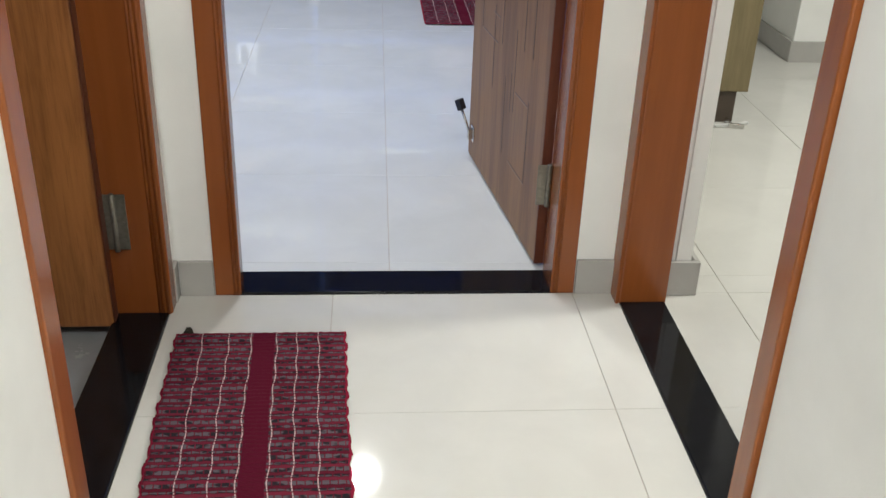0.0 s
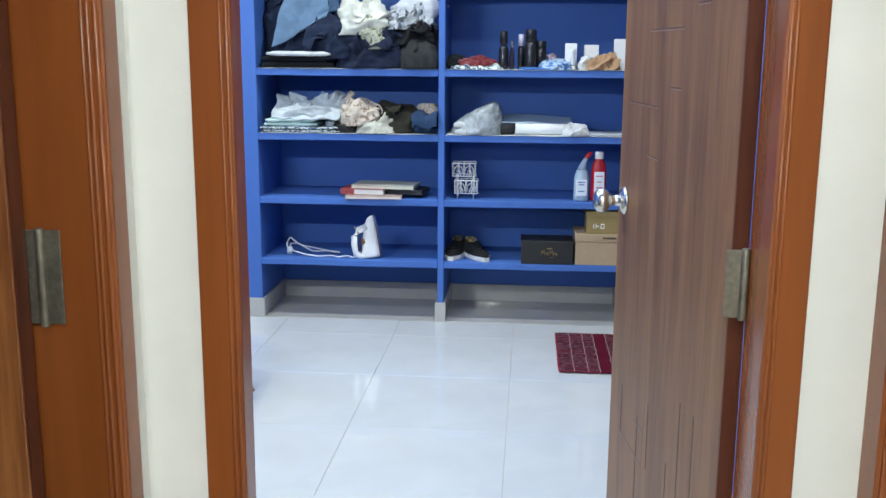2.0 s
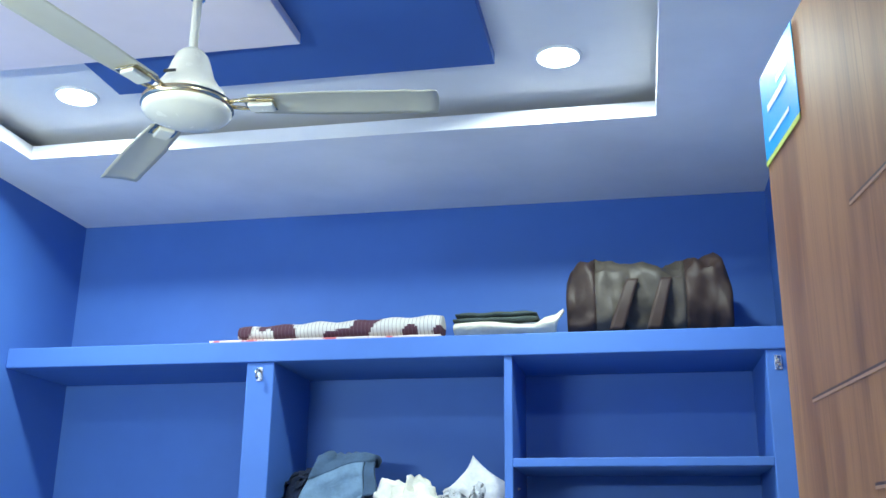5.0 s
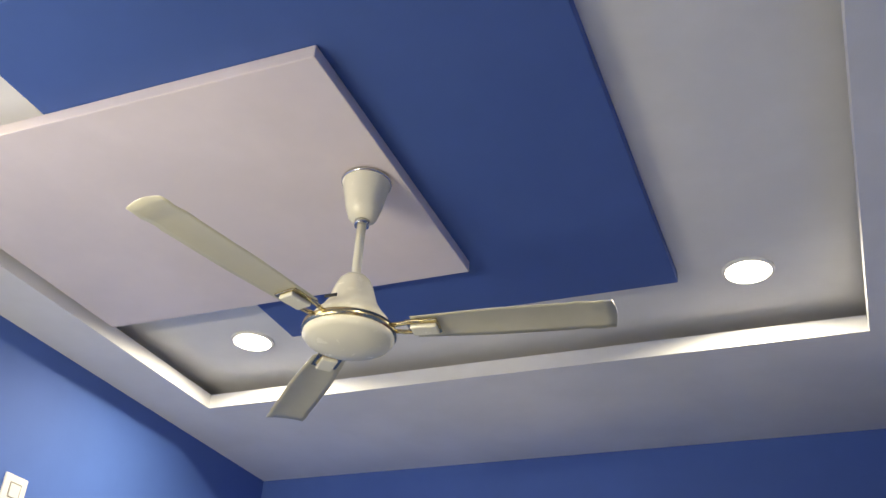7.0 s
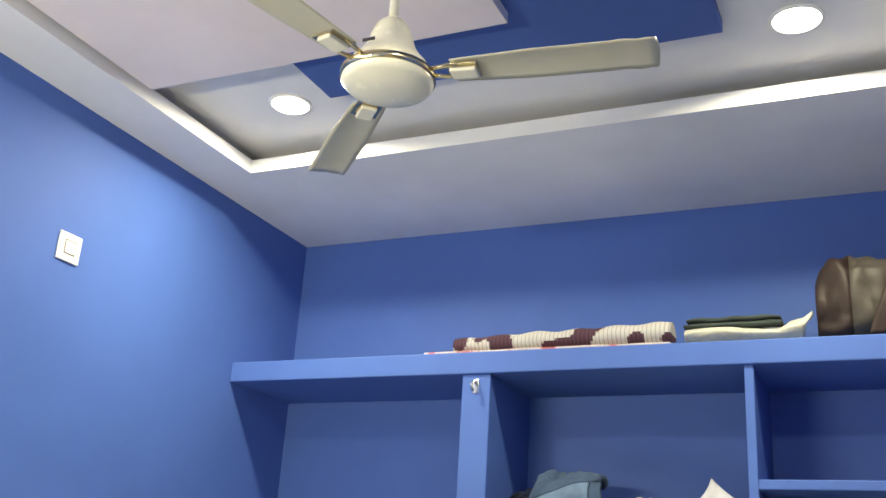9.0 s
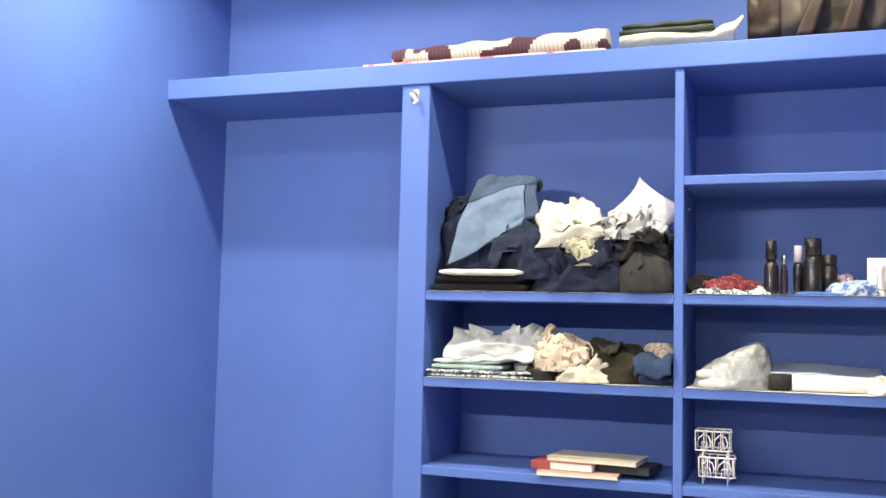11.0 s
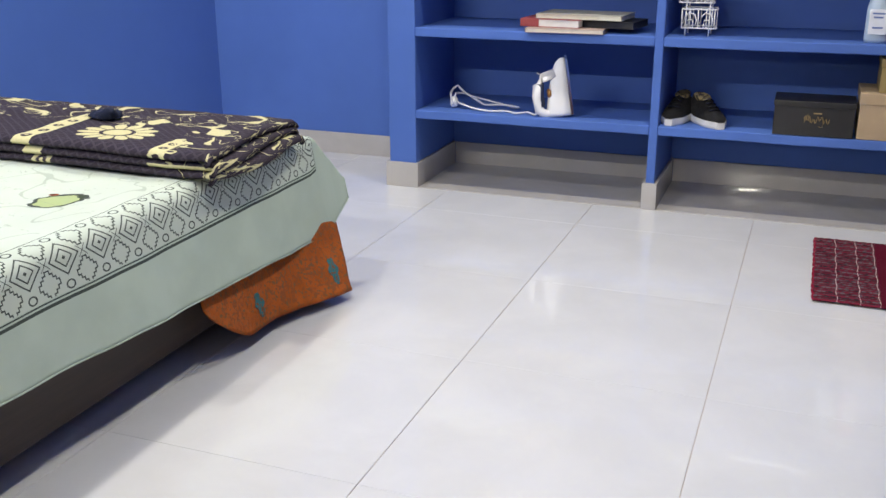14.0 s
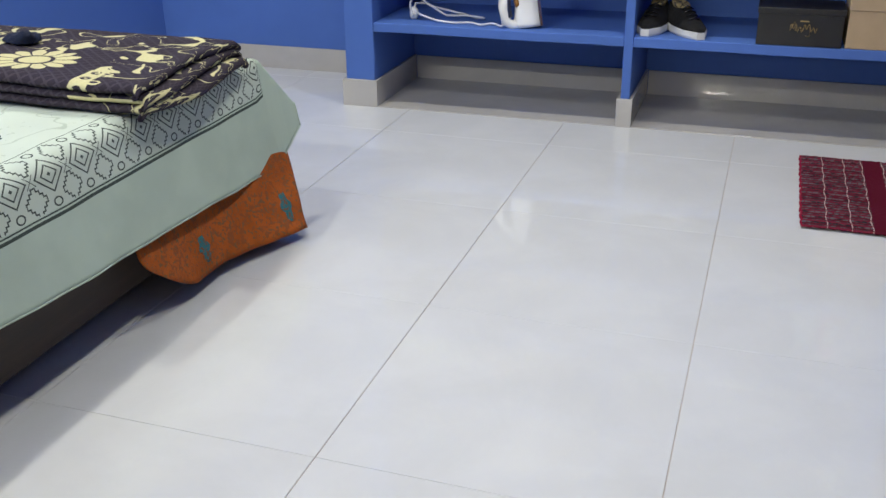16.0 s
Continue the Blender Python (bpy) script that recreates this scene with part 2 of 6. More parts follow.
# passage walls with the two side openings
setting("wall_passage_west", boxes([(-0.705, PBK, 0, PL, 1.44, HI), (-0.705, 2.352, 0, PL, 2.415, HI), (-0.705, 1.44, DOOR_H + 0.07, PL, 2.352, HI)]), WHITE, "white painted passage wall with a bathroom doorway")
setting("wall_passage_east", boxes([(PR, PBK, 0, 0.71, 1.41, HI), (PR, 1.41, DOOR_H + 0.07, 0.71, 2.405, HI)]), WHITE, "white painted passage wall open to the hall")
setting("wall_passage_end", boxes([(-0.705, PBK - 0.1, 0, 0.71, PBK, HI)]), WHITE, "white end wall of the passage")
# bathroom and hall shells
setting("wall_bathroom", boxes([(-2.5, 0.6, -0.05, -2.4, 2.46, HI), (-2.4, 0.6, -0.05, -0.705, 0.7, HI)]), WHITE, "pale bathroom walls")
setting("wall_hall", boxes([(5.0, -2.1, 0, 5.1, 8.1, HI), (0.71, -2.2, 0, 5.1, -2.1, HI), (0.795, 8.0, 0, 5.0, 8.1, HI)]), WHITE, "white painted hall walls")
setting("wall_hall_stub", boxes([(1.95, 4.60, 0, 2.12, 8.0, HI)], 0.004), WHITE, "white partition wall with a tiled skirting")

# ceilings
tray = (-2.33, 0.228, 3.16, 5.595)
bm = bmesh.new()
lip = 0.06
for b in ((WL, WF, tray[0], WB), (tray[1], WF, WR, WB), (tray[0], WF, tray[1], tray[2]), (tray[0], tray[3], tray[1], WB)):
    cuboid(bm, b[0], b[1], CEIL, b[2], b[3], CEIL + lip)
cuboid(bm, WL, WF, TOP, WR, WB, HI)
setting("ceiling", bm, CEILING, "white false ceiling with a recessed tray and cove")
setting("ceiling_panel_blue", boxes([(-1.745, 3.54, TOP - 0.045, -0.322, 5.245, TOP - 0.002)], 0.003), CEIL_BLUE, "raised blue rectangular ceiling panel")
setting("ceiling_panel_white", boxes([(-2.31, 3.895, TOP - 0.085, -0.92, 4.925, TOP - 0.047)], 0.003), CEIL_MAUVE, "pale mauve rectangular ceiling panel under the blue one")
setting("ceiling_passage", boxes([(-0.705, PBK, CEIL, 0.71, 2.405, HI)]), CEILING, "white passage ceiling")
setting("ceiling_hall", boxes([(0.71, -2.1, CEIL, 5.0, 2.385, HI), (0.795, 2.385, CEIL, 5.0, 8.0, HI)]), CEILING, "white hall ceiling")
setting("ceiling_bathroom", boxes([(-2.4, 0.7, CEIL, -0.705, 2.415, HI)]), CEILING, "white bathroom ceiling")

# screeds under the tiles, and the bathroom floor, a little lower
setting("floor_bathroom", boxes([(-2.4, 0.7, -0.16, -0.708, 2.415, -0.03)]), GREY_TILE, "grey bathroom floor tiles")
FLOOR_BED = setting("floor_bedroom", boxes([(WL, 2.512, -0.14, WR, WB, -0.0025)]), GROUT, "polished white floor tiles with thin brown joints")
FLOOR_PASS = setting("floor_passage", boxes([(PL, PBK, -0.14, PR, 2.39, -0.0025)]), GROUT, "polished cream floor tiles")
FLOOR_HALL = setting("floor_hall", boxes([(0.71, -2.1, -0.14, 5.0, 2.385, -0.0025), (0.795, 2.385, -0.14, 5.0, 8.0, -0.0025)]), GROUT, "polished cream hall floor tiles")


def strip(x0, y0, x1, y1, label):
    setting("threshold", boxes([(x0, y0, -0.14, x1, y1, 0.006)], 0.003), GRANITE, label)


strip(-0.425, 2.392, 0.418, 2.511, "polished black granite strip in the bedroom doorway")
strip(-0.707, 1.44, -0.576, 2.297, "polished black granite strip in the bathroom doorway")
strip(0.589, 1.41, 0.709, 2.338, "polished black granite strip towards the hall")

# skirtings
def skirt(name, x0, y0, x1, y1, h=0.1):
    setting(name, boxes([(x0, y0, 0.0, x1, y1, h)], 0.0015), SKIRT, "beige glazed tile skirting")


S = 0.012
setting("floor_border", boxes([(-1.342, 5.99, 0.0, -0.412, WB - S, 0.004), (-0.353, 5.99, 0.0, 0.579, WB - S, 0.004)], 0.0008), SKIRT, "strip of glazed beige tile under the shelving")
skirt("baseboard", WL, WB - S, -1.488, WB)
skirt("baseboard", WL, WF, WL + S, WB - S)
skirt("baseboard", -1.342, WB - S, -0.411, WB)
skirt("baseboard", -0.353, WB - S, 0.579, WB)
skirt("baseboard", WR - S, WF + 0.02, WR, 5.12)
skirt("baseboard", WL + S, WF, -0.52, WF + S)
skirt("baseboard", 0.53, WF, WR - S, WF + S)
skirt("baseboard", -0.56, 2.387, -0.475, 2.398)
skirt("baseboard", PL, 2.352, PL + S, 2.398)
skirt("baseboard", 0.477, 2.385, PR, 2.396)
skirt("baseboard", 0.712, 2.372, 0.807, 2.385)
skirt("baseboard", 0.795, 2.386, 0.807, 8.0)
skirt("baseboard", PL, PBK, PL + S, 1.36)
skirt("baseboard", PR - S, PBK, PR, 1.33)
skirt("baseboard", 1.936, 4.587, 2.134, 4.60)
skirt("baseboard", 1.936, 4.60, 1.95, 8.0)
skirt("baseboard", 2.12, 4.60, 2.134, 8.0)


# ---- door frames ----
def reeded(bm, x, y, z0, z1, r, axis="z"):
    lathe(bm, [(r, z0), (r, z1)], 10, m=Matrix.Translation((x, y, 0)))


def post(name, parent, x0, y0, x1, y1, z1, reeds):
    bm = boxes([(x0, y0, 0.0, x1, y1, z1)], 0.004)
    for x, y, r in reeds:
        reeded(bm, x, y, 0.002, z1 - 0.002, r)
    return part(name, bm, FRAME_WOOD, parent)


frame_main = thing("door_frame", (0, 2.45, 0), "red-brown varnished wooden door frame with reeded edges", "door frame")
Y0 = 2.388
post("jamb", frame_main, -0.473, Y0, -0.406, 2.446, DOOR_H + 0.07, [(-0.413, Y0 + 0.001, 0.004), (-0.423, Y0 + 0.001, 0.0035)])
part("rebate", boxes([(-0.473, 2.4465, 0.0, -0.43, 2.518, DOOR_H + 0.07)], 0.003), FRAME_WOOD, frame_main)
post("jamb", frame_main, 0.412, Y0, 0.475, 2.518, DOOR_H + 0.07, [(0.420, Y0 + 0.001, 0.004), (0.428, Y0 + 0.001, 0.0035)])
part("head", boxes([(-0.406, Y0, DOOR_H, 0.412, 2.518, DOOR_H + 0.07)], 0.004), FRAME_WOOD, frame_main)

frame_bath = thing("door_frame", (-0.64, 1.9, 0), "red-brown varnished wooden bathroom door frame", "door frame")
post("jamb", frame_bath, -0.712, 2.297, -0.566, 2.351, DOOR_H + 0.07, [(-0.576, 2.298, 0.005), (-0.588, 2.298, 0.0045), (-0.597, 2.298, 0.0035)])
post("jamb", frame_bath, -0.712, 1.44, -0.565, 1.505, DOOR_H + 0.07, [])
part("head", boxes([(-0.712, 1.505, DOOR_H, -0.567, 2.297, DOOR_H + 0.07)], 0.004), FRAME_WOOD, frame_bath)

frame_hall = thing("door_frame", (0.65, 1.9, 0), "dark red-brown wooden frame with an empty strike plate", "door frame")
part("edge_strip", boxes([(0.576, 2.331, 0, 0.5845, 2.395, 2.0)], 0.001), FRAME_WOOD, frame_hall, "darker edge strip")
post("jamb", frame_hall, 0.585, 2.33, 0.712, 2.404, DOOR_H + 0.07, [(0.585, 2.34, 0.005)])
post("jamb", frame_hall, 0.576, 1.415, 0.714, 1.475, DOOR_H + 0.07, [])
part("head", boxes([(0.582, 1.475, DOOR_H, 0.712, 2.33, DOOR_H + 0.07)], 0.004), FRAME_WOOD, frame_hall)
bm = boxes([(0.666, 2.3275, 1.092, 0.690, 2.3295, 1.168), (0.690, 2.326, 1.115, 0.702, 2.3295, 1.145)], 0.0006)
part("strike_plate", bm, DARKBLOCK, frame_hall, "tarnished dark strike plate")
# no real opening: a black sheet gives the hole its inner shade
part("latch_hole_shade", boxes([(0.668, 2.3265, 1.112, 0.686, 2.3274, 1.148)]), RUBBER, frame_hall)


# ---- bedroom door leaf, standing open ----
LEAF = Matrix.Translation((0.392, 2.522, 0)) @ Matrix.Rotation(math.atan2(0.87, -0.109), 4, "Z")


def local(rows, bevel, m):
    bm = boxes(rows, bevel)
    bmesh.ops.transform(bm, matrix=m, verts=bm.verts[:])
    return bm


LW, LT, LH = 0.872, 0.028, 2.0
door = thing("door", (0.392, 2.522, 0), "open walnut-laminate bedroom door with engraved lines and a steel knob", "door")
part("leaf", local([(0.022, -LT + 0.002, 0.01, LW, 0, LH)], 0.002, LEAF), LEAF_WOOD, door)
part("hinge_edge", local([(0.018, -LT, 0.01, 0.0215, 0.0, LH)], 0.0, LEAF), DARK_WOOD, door, "red-brown edge of the leaf")


# flush strips: the groove's shade, and on level ones its highlight, are painted
def groove(u0, z0, u1, z1):
    d = math.hypot(u1 - u0, z1 - z0)
    a = math.atan2(z1 - z0, u1 - u0)
    b = bmesh.new()
    level = abs(z1 - z0) < 0.02
    cuboid(b, 0, -0.0004, -0.0026, d, 0.0006, 0.0004 if level else 0.0026)
    if level:
        cuboid(b, 0, -0.0004, 0.0005, d, 0.0005, 0.0030, slot=1)
    m = LEAF @ Matrix.Translation((u0, 0, z0)) @ Matrix.Rotation(-a, 4, "Y")
    bmesh.ops.transform(b, matrix=m, verts=b.verts[:])
    part("groove", b, [GROOVE_LIT, GROOVE_SHADE] if level else GROOVE_SHADE, door)


# dark wood stands for shade in a groove, pale wood for its lit edge
GROOVE_SHADE = wood("groove shade", (0.045, 0.024, 0.014), (0.08, 0.042, 0.026), 0.4)
GROOVE_LIT = wood("lit groove edge", (0.27, 0.15, 0.085), (0.38, 0.22, 0.13), 0.4)
groove(0.37, 1.737, 0.61, 1.737)
groove(0.206, 1.636, 0.457, 1.636)
groove(0.535, 1.577, 0.785, 1.577)
groove(0.21, 1.52, 0.286, 1.52)
groove(0.366, 1.478, 0.628, 1.478)
groove(0.37, 1.36, 0.445, 1.36)
groove(0.537, 1.315, 0.79, 1.315)
groove(0.52, 1.205, 0.608, 1.205)
groove(0.747, 0.495, 0.747, 0.62)
groove(0.587, 0.341, 0.587, 0.6)
groove(0.495, 0.506, 0.495, 0.66)
groove(0.258, 0.549, 0.258, 0.75)
groove(0.17, 0.552, 0.17, 0.757)
groove(0.336, 0.346, 0.336, 0.59)
groove(0.434, 0.18, 0.434, 0.425)
groove(0.181, 0.184, 0.181, 0.428)
groove(0.543, 0.494, 0.745, 0.494)
groove(0.178, 0.183, 0.36, 0.183)
groove(0.53, 0.575, 0.617, 0.575)
groove(0.181, 0.41, 0.325, 0.41)
groove(0.37, 0.337, 0.37, 0.455)
def hinge(parent, m, h=0.1):
    bm = boxes([(-0.03, -0.003, 0, 0.03, 0.0005, h)], 0.001)
    lathe(bm, [(0.006, -0.003), (0.007, 0), (0.007, h), (0.006, h + 0.003)], 10, m=Matrix.Translation((0, -0.006, 0)))
    for sx in (-0.019, 0.019):
        for sz in (0.18, 0.5, 0.82):
            lathe(bm, [(0.004, -0.0015), (0.004, 0.001)], 8, m=Matrix.Translation((sx, -0.0035, sz * h)) @ Matrix.Rotation(math.pi / 2, 4, "X"))
    bmesh.ops.transform(bm, matrix=m, verts=bm.verts[:])
    part("hinge", bm, STEEL, parent, "worn steel butt hinge")


for z in (0.205, 1.0, 1.78):
    hinge(door, Matrix.Translation((0.405, 2.514, z)) @ Matrix.Rotation(0, 4, "Z"), 0.115)
# knob with its rose, on both faces
for side in (1, -1):
    bm = bmesh.new()
    m = LEAF @ Matrix.Translation((0.80, 0.0 if side > 0 else -LT, 1.075)) @ Matrix.Rotation(-math.pi / 2 * side, 4, "X")
    lathe(bm, [(0.034, -0.001), (0.034, 0.005), (0.026, 0.011), (0.014, 0.014), (0.012, 0.034), (0.016, 0.040), (0.026, 0.046), (0.030, 0.058), (0.027, 0.070), (0.018, 0.077), (0.004, 0.079)], 28, m=m)
    part("knob", bm, CHROME, door, "round brushed steel knob")
part("latch", local([(LW - 0.001, -0.028, 1.03, LW + 0.002, -0.006, 1.12)], 0.0008, LEAF), CHROME, door)
# fold-down door stop with a rubber foot
bm = local([(0.79, -0.001, 0.075, 0.83, 0.004, 0.13), (0.798, 0.003, 0.085, 0.822, 0.02, 0.12)], 0.0015, LEAF)
stop = part("door_stop", bm, CHROME, door, "steel fold-down stop")
a, b = LEAF @ Vector((0.81, 0.014, 0.105)), LEAF @ Vector((0.835, 0.04, 0.19))
bm = bmesh.new()
tube(bm, [a, b], 0.005, 10)
part("stop_arm", bm, CHROME, stop)
bm = bmesh.new()
d = (b - a).normalized()
cuboid(bm, -0.014, -0.011, -0.008, 0.014, 0.011, 0.03, bevel=0.003)
bmesh.ops.transform(bm, matrix=Matrix.Translation(b) @ d.to_track_quat("Z", "Y").to_matrix().to_4x4(), verts=bm.verts[:])
part("rubber_foot", bm, RUBBER, stop, "black rubber foot")
# sticker at the top corner
STICKER = plain("blue sticker", (0.01, 0.30, 0.72), 0.35, vary=0.08)
STICK_Y = plain("yellow-green rim", (0.55, 0.62, 0.10), 0.4)
sticker = tagged(new("sticker"), "glossy blue promotional sticker with white script, on the door", "sticker")
part("sheet", local([(0.725, 0.0006, 1.885, LW - 0.001, 0.0014, 1.998)], 0, LEAF), STICKER, sticker)
part("rim", local([(0.725, 0.0006, 1.878, LW - 0.001, 0.0015, 1.8846)], 0, LEAF), STICK_Y, sticker, "yellow-green rim")
for k, (u0, u1, z, h) in enumerate(((0.755, 0.80, 1.958, 0.006), (0.76, 0.845, 1.940, 0.009), (0.76, 0.85, 1.903, 0.005))):
    part("print_bar", local([(u0, 0.0015, z, u1, 0.0019, z + h)], 0, LEAF), WHITE_PLASTIC, sticker)

# ---- bathroom door leaf, open into the bathroom ----
BLEAF = Matrix.Translation((-0.701, 2.247, 0)) @ Matrix.Rotation(radians(180.6), 4, "Z")
bath_door = thing("door", (-0.701, 2.247, 0), "open varnished teak bathroom door with knots and long grain", "door")
part("leaf", local([(0.0, -0.036, -0.005, 0.80, 0.0, 2.0)], 0.003, BLEAF), BATH_WOOD, bath_door)
part("hinge_edge", local([(-0.0035, -0.0355, -0.004, -0.0005, -0.0005, 1.998)], 0, BLEAF), DARK_WOOD, bath_door, "rust-brown edge of the leaf")
for u in (0.17, 0.34, 0.51, 0.68):
    part("groove", local([(u, 0.0, 0.0, u + 0.003, 0.0012, 1.99)], 0, BLEAF), DARK_WOOD, bath_door)
for z in (0.187, 1.02, 1.75):
    hinge(bath_door, Matrix.Translation((-0.679, 2.2935, z)) @ Matrix.Rotation(0.0, 4, "Z"), 0.145)

# ---- built-in shelving ----
PIL0, PIL1, DIV0, DIV1, RP0 = -1.475, -1.355, -0.399, -0.366, 0.592
shelving = thing("built_in_shelving", (-0.9, 6.2, 0), "blue painted built-in masonry shelving across the wall", "shelving")


def wobbly(bm, amp=0.0012):
    """Hand-plastered edges: cuts the mesh up a little and shakes it."""
    bmesh.ops.subdivide_edges(bm, edges=[e for e in bm.edges if e.calc_length() > 0.25], cuts=5, use_grid_fill=True)
    for v in bm.verts:
        v.co += Vector((0, amp, amp * 1.4)) * (noise.noise(v.co * 4.0) + 0.6 * noise.noise(v.co * 13))
    return bm


part("top_slab", wobbly(boxes([(WL, SHF - 0.012, 2.162, WR, WB, 2.25)], 0.005)), BLUE, shelving)
part("pillar", wobbly(boxes([(PIL0, SHF, 0.0, PIL1, WB, 2.162)], 0.005)), BLUE, shelving)
part("pillar", wobbly(boxes([(RP0, SHF, 0.0, WR, WB, 2.162)], 0.005)), BLUE, shelving)
part("divider", wobbly(boxes([(DIV0, SHF, 0.0, DIV1, WB, 2.162)], 0.004)), BLUE, shelving)
LEVELS = (0.328, 0.662, 1.003, 1.338)
for z in LEVELS:
    part("shelf_board", wobbly(boxes([(PIL1, SHF + 0.001, z - 0.036, DIV0, WB, z)], 0.004)), BLUE, shelving)
    part("shelf_board", wobbly(boxes([(DIV1, SHF + 0.001, z - 0.036, RP0, WB, z)], 0.004)), BLUE, shelving)
part("shelf_board", wobbly(boxes([(DIV1, SHF + 0.001, 1.767 - 0.034, RP0, WB, 1.767)], 0.004)), BLUE, shelving)
for x0, x1 in ((PIL0, PIL1), (DIV0, DIV1), (RP0, WR)):
    e = 0.0 if x1 == WR else 0.012
    h = 0.105
    bm = boxes([(x0 - 0.012, SHF - 0.013, 0, x1 + e, SHF - 0.0005, h), (x0 - 0.012, SHF, 0, x0 - 0.0005, WB - S, h)] + ([(x1 + 0.0005, SHF, 0, x1 + 0.012, WB - S, h)] if e else []), 0.0012)
    part("foot_tile", bm, SKIRT, shelving, "beige glazed tile foot")


def curtain_bracket(x):
    t = thing("curtain_hook", (x, SHF, 2.10), "small chrome curtain-rod bracket on the shelf pillar", "hook", "hooks on the shelving")
    part("plate", boxes([(x - 0.013, SHF - 0.004, 2.085, x + 0.013, SHF - 0.0005, 2.14)], 0.001), CHROME, t)
    bm = bmesh.new()
    tube(bm, [(x, SHF - 0.004, 2.128), (x, SHF - 0.03, 2.126), (x, SHF - 0.042, 2.114), (x, SHF - 0.040, 2.098), (x, SHF - 0.028, 2.092)], 0.006, 10)
    part("hook", bm, CHROME, t)


curtain_bracket(-1.415)
curtain_bracket(0.635)

# ---- ceiling fan ----
FX, FY, FZ = -1.018, 4.383, 2.526
fan = thing("ceiling_fan", (FX, FY, TOP - 0.085), "ivory three-blade ceiling fan with brass trim, hanging at rest", "ceiling fan")
at = Matrix.Translation((FX, FY, 0))
ct = TOP - 0.0855
bm = lathe(bmesh.new(), [(0.066, ct), (0.068, ct - 0.012), (0.062, ct - 0.03), (0.05, ct - 0.09), (0.038, ct - 0.125), (0.02, ct - 0.135)], 32, m=at)
part("canopy", bm, IVORY, fan)
part("canopy_ring", lathe(bmesh.new(), [(0.069, ct - 0.001), (0.071, ct - 0.006), (0.069, ct - 0.013)], 32, m=at), CHROME, fan, "chrome ring")
part("rod", lathe(bmesh.new(), [(0.0125, FZ + 0.15), (0.0125, ct - 0.13)], 16, m=at), IVORY, fan)
part("rod_collar", lathe(bmesh.new(), [(0.02, ct - 0.15), (0.021, ct - 0.134)], 16, m=at), CHROME, fan)
bm = lathe(bmesh.new(), [(0.108, FZ + 0.018), (0.097, FZ + 0.045), (0.082, FZ + 0.062), (0.064, FZ + 0.09), (0.052, FZ + 0.13), (0.042, FZ + 0.155), (0.030, FZ + 0.168), (0.016, FZ + 0.172)], 40, m=at)
part("bell", bm, IVORY, fan)
part("trim_ring", lathe(bmesh.new(), [(0.110, FZ + 0.022), (0.119, FZ + 0.018), (0.121, FZ + 0.002), (0.112, FZ - 0.004)], 40, m=at), BRASS, fan, "polished brass band")
bm = lathe(bmesh.new(), [(0.115, FZ + 0.004), (0.116, FZ - 0.008), (0.108, FZ - 0.018), (0.102, FZ - 0.021), (0.08, FZ - 0.032), (0.04, FZ - 0.039), (0.004, FZ - 0.040)], 40, m=at)
part("motor_cover", bm, IVORY, fan)
for k in range(3):
    m = at @ Matrix.Translation((0, 0, FZ + 0.014)) @ Matrix.Rotation(radians((8, 134, 256.5)[k]), 4, "Z")
    bm = bmesh.new()
    for s in (-1, 1):
        tube(bm, [(0.10, s * 0.012, 0), (0.14, s * 0.022, -0.002), (0.19, s * 0.028, 0.0)], 0.006, 8)
    cuboid(bm, 0.155, -0.035, -0.004, 0.235, 0.035, 0.002, bevel=0.0018)
    bmesh.ops.transform(bm, matrix=m, verts=bm.verts[:])
    arm = part("blade_arm", bm, BRASS, fan, "brass blade bracket")
    bm = boxes([(0.165, -0.022, -0.016, 0.232, 0.022, -0.004)], 0.004)
    bmesh.ops.transform(bm, matrix=m, verts=bm.verts[:])
    part("cover_plate", bm, IVORY, arm)
    # blade: a thin, twisted, slightly cambered board with pressed ribs near the tip
    bm = bmesh.new()
    secs, n = [], 9
    for i in range(25):
        r = 0.17 + 0.49 * i / 24
        half = 0.046 + 0.012 * min(1, (r - 0.17) / 0.2)
        if i == 24:
            half *= 0.975
        tilt = radians(-5)
        top, bot = [], []
        for j in range(n):
            c = -half + 2 * half * j / (n - 1)
            z = 0.006 * (1 - (c / half) ** 2) + (0.0022 * math.sin((r - 0.57) * 230) if 0.57 < r < 0.62 else 0)
            p = Vector((r + (0.006 * (1 - (c / half) ** 2) if i == 24 else 0), c * math.cos(tilt) - z * math.sin(tilt), c * math.sin(tilt) + z * math.cos(tilt)))
            top.append(m @ p)
            bot.append(m @ (p - Vector((0, 0, 0.0018))))
        secs.append(top + bot[::-1])
    loft(bm, secs)
    part("blade", bm, BLADE, fan)
bm = boxes([(FX - 0.03, FY - 0.0905, FZ + 0.066, FX + 0.004, FY - 0.088, FZ + 0.074)], 0)
part("print_bar", bm, RUBBER, fan)

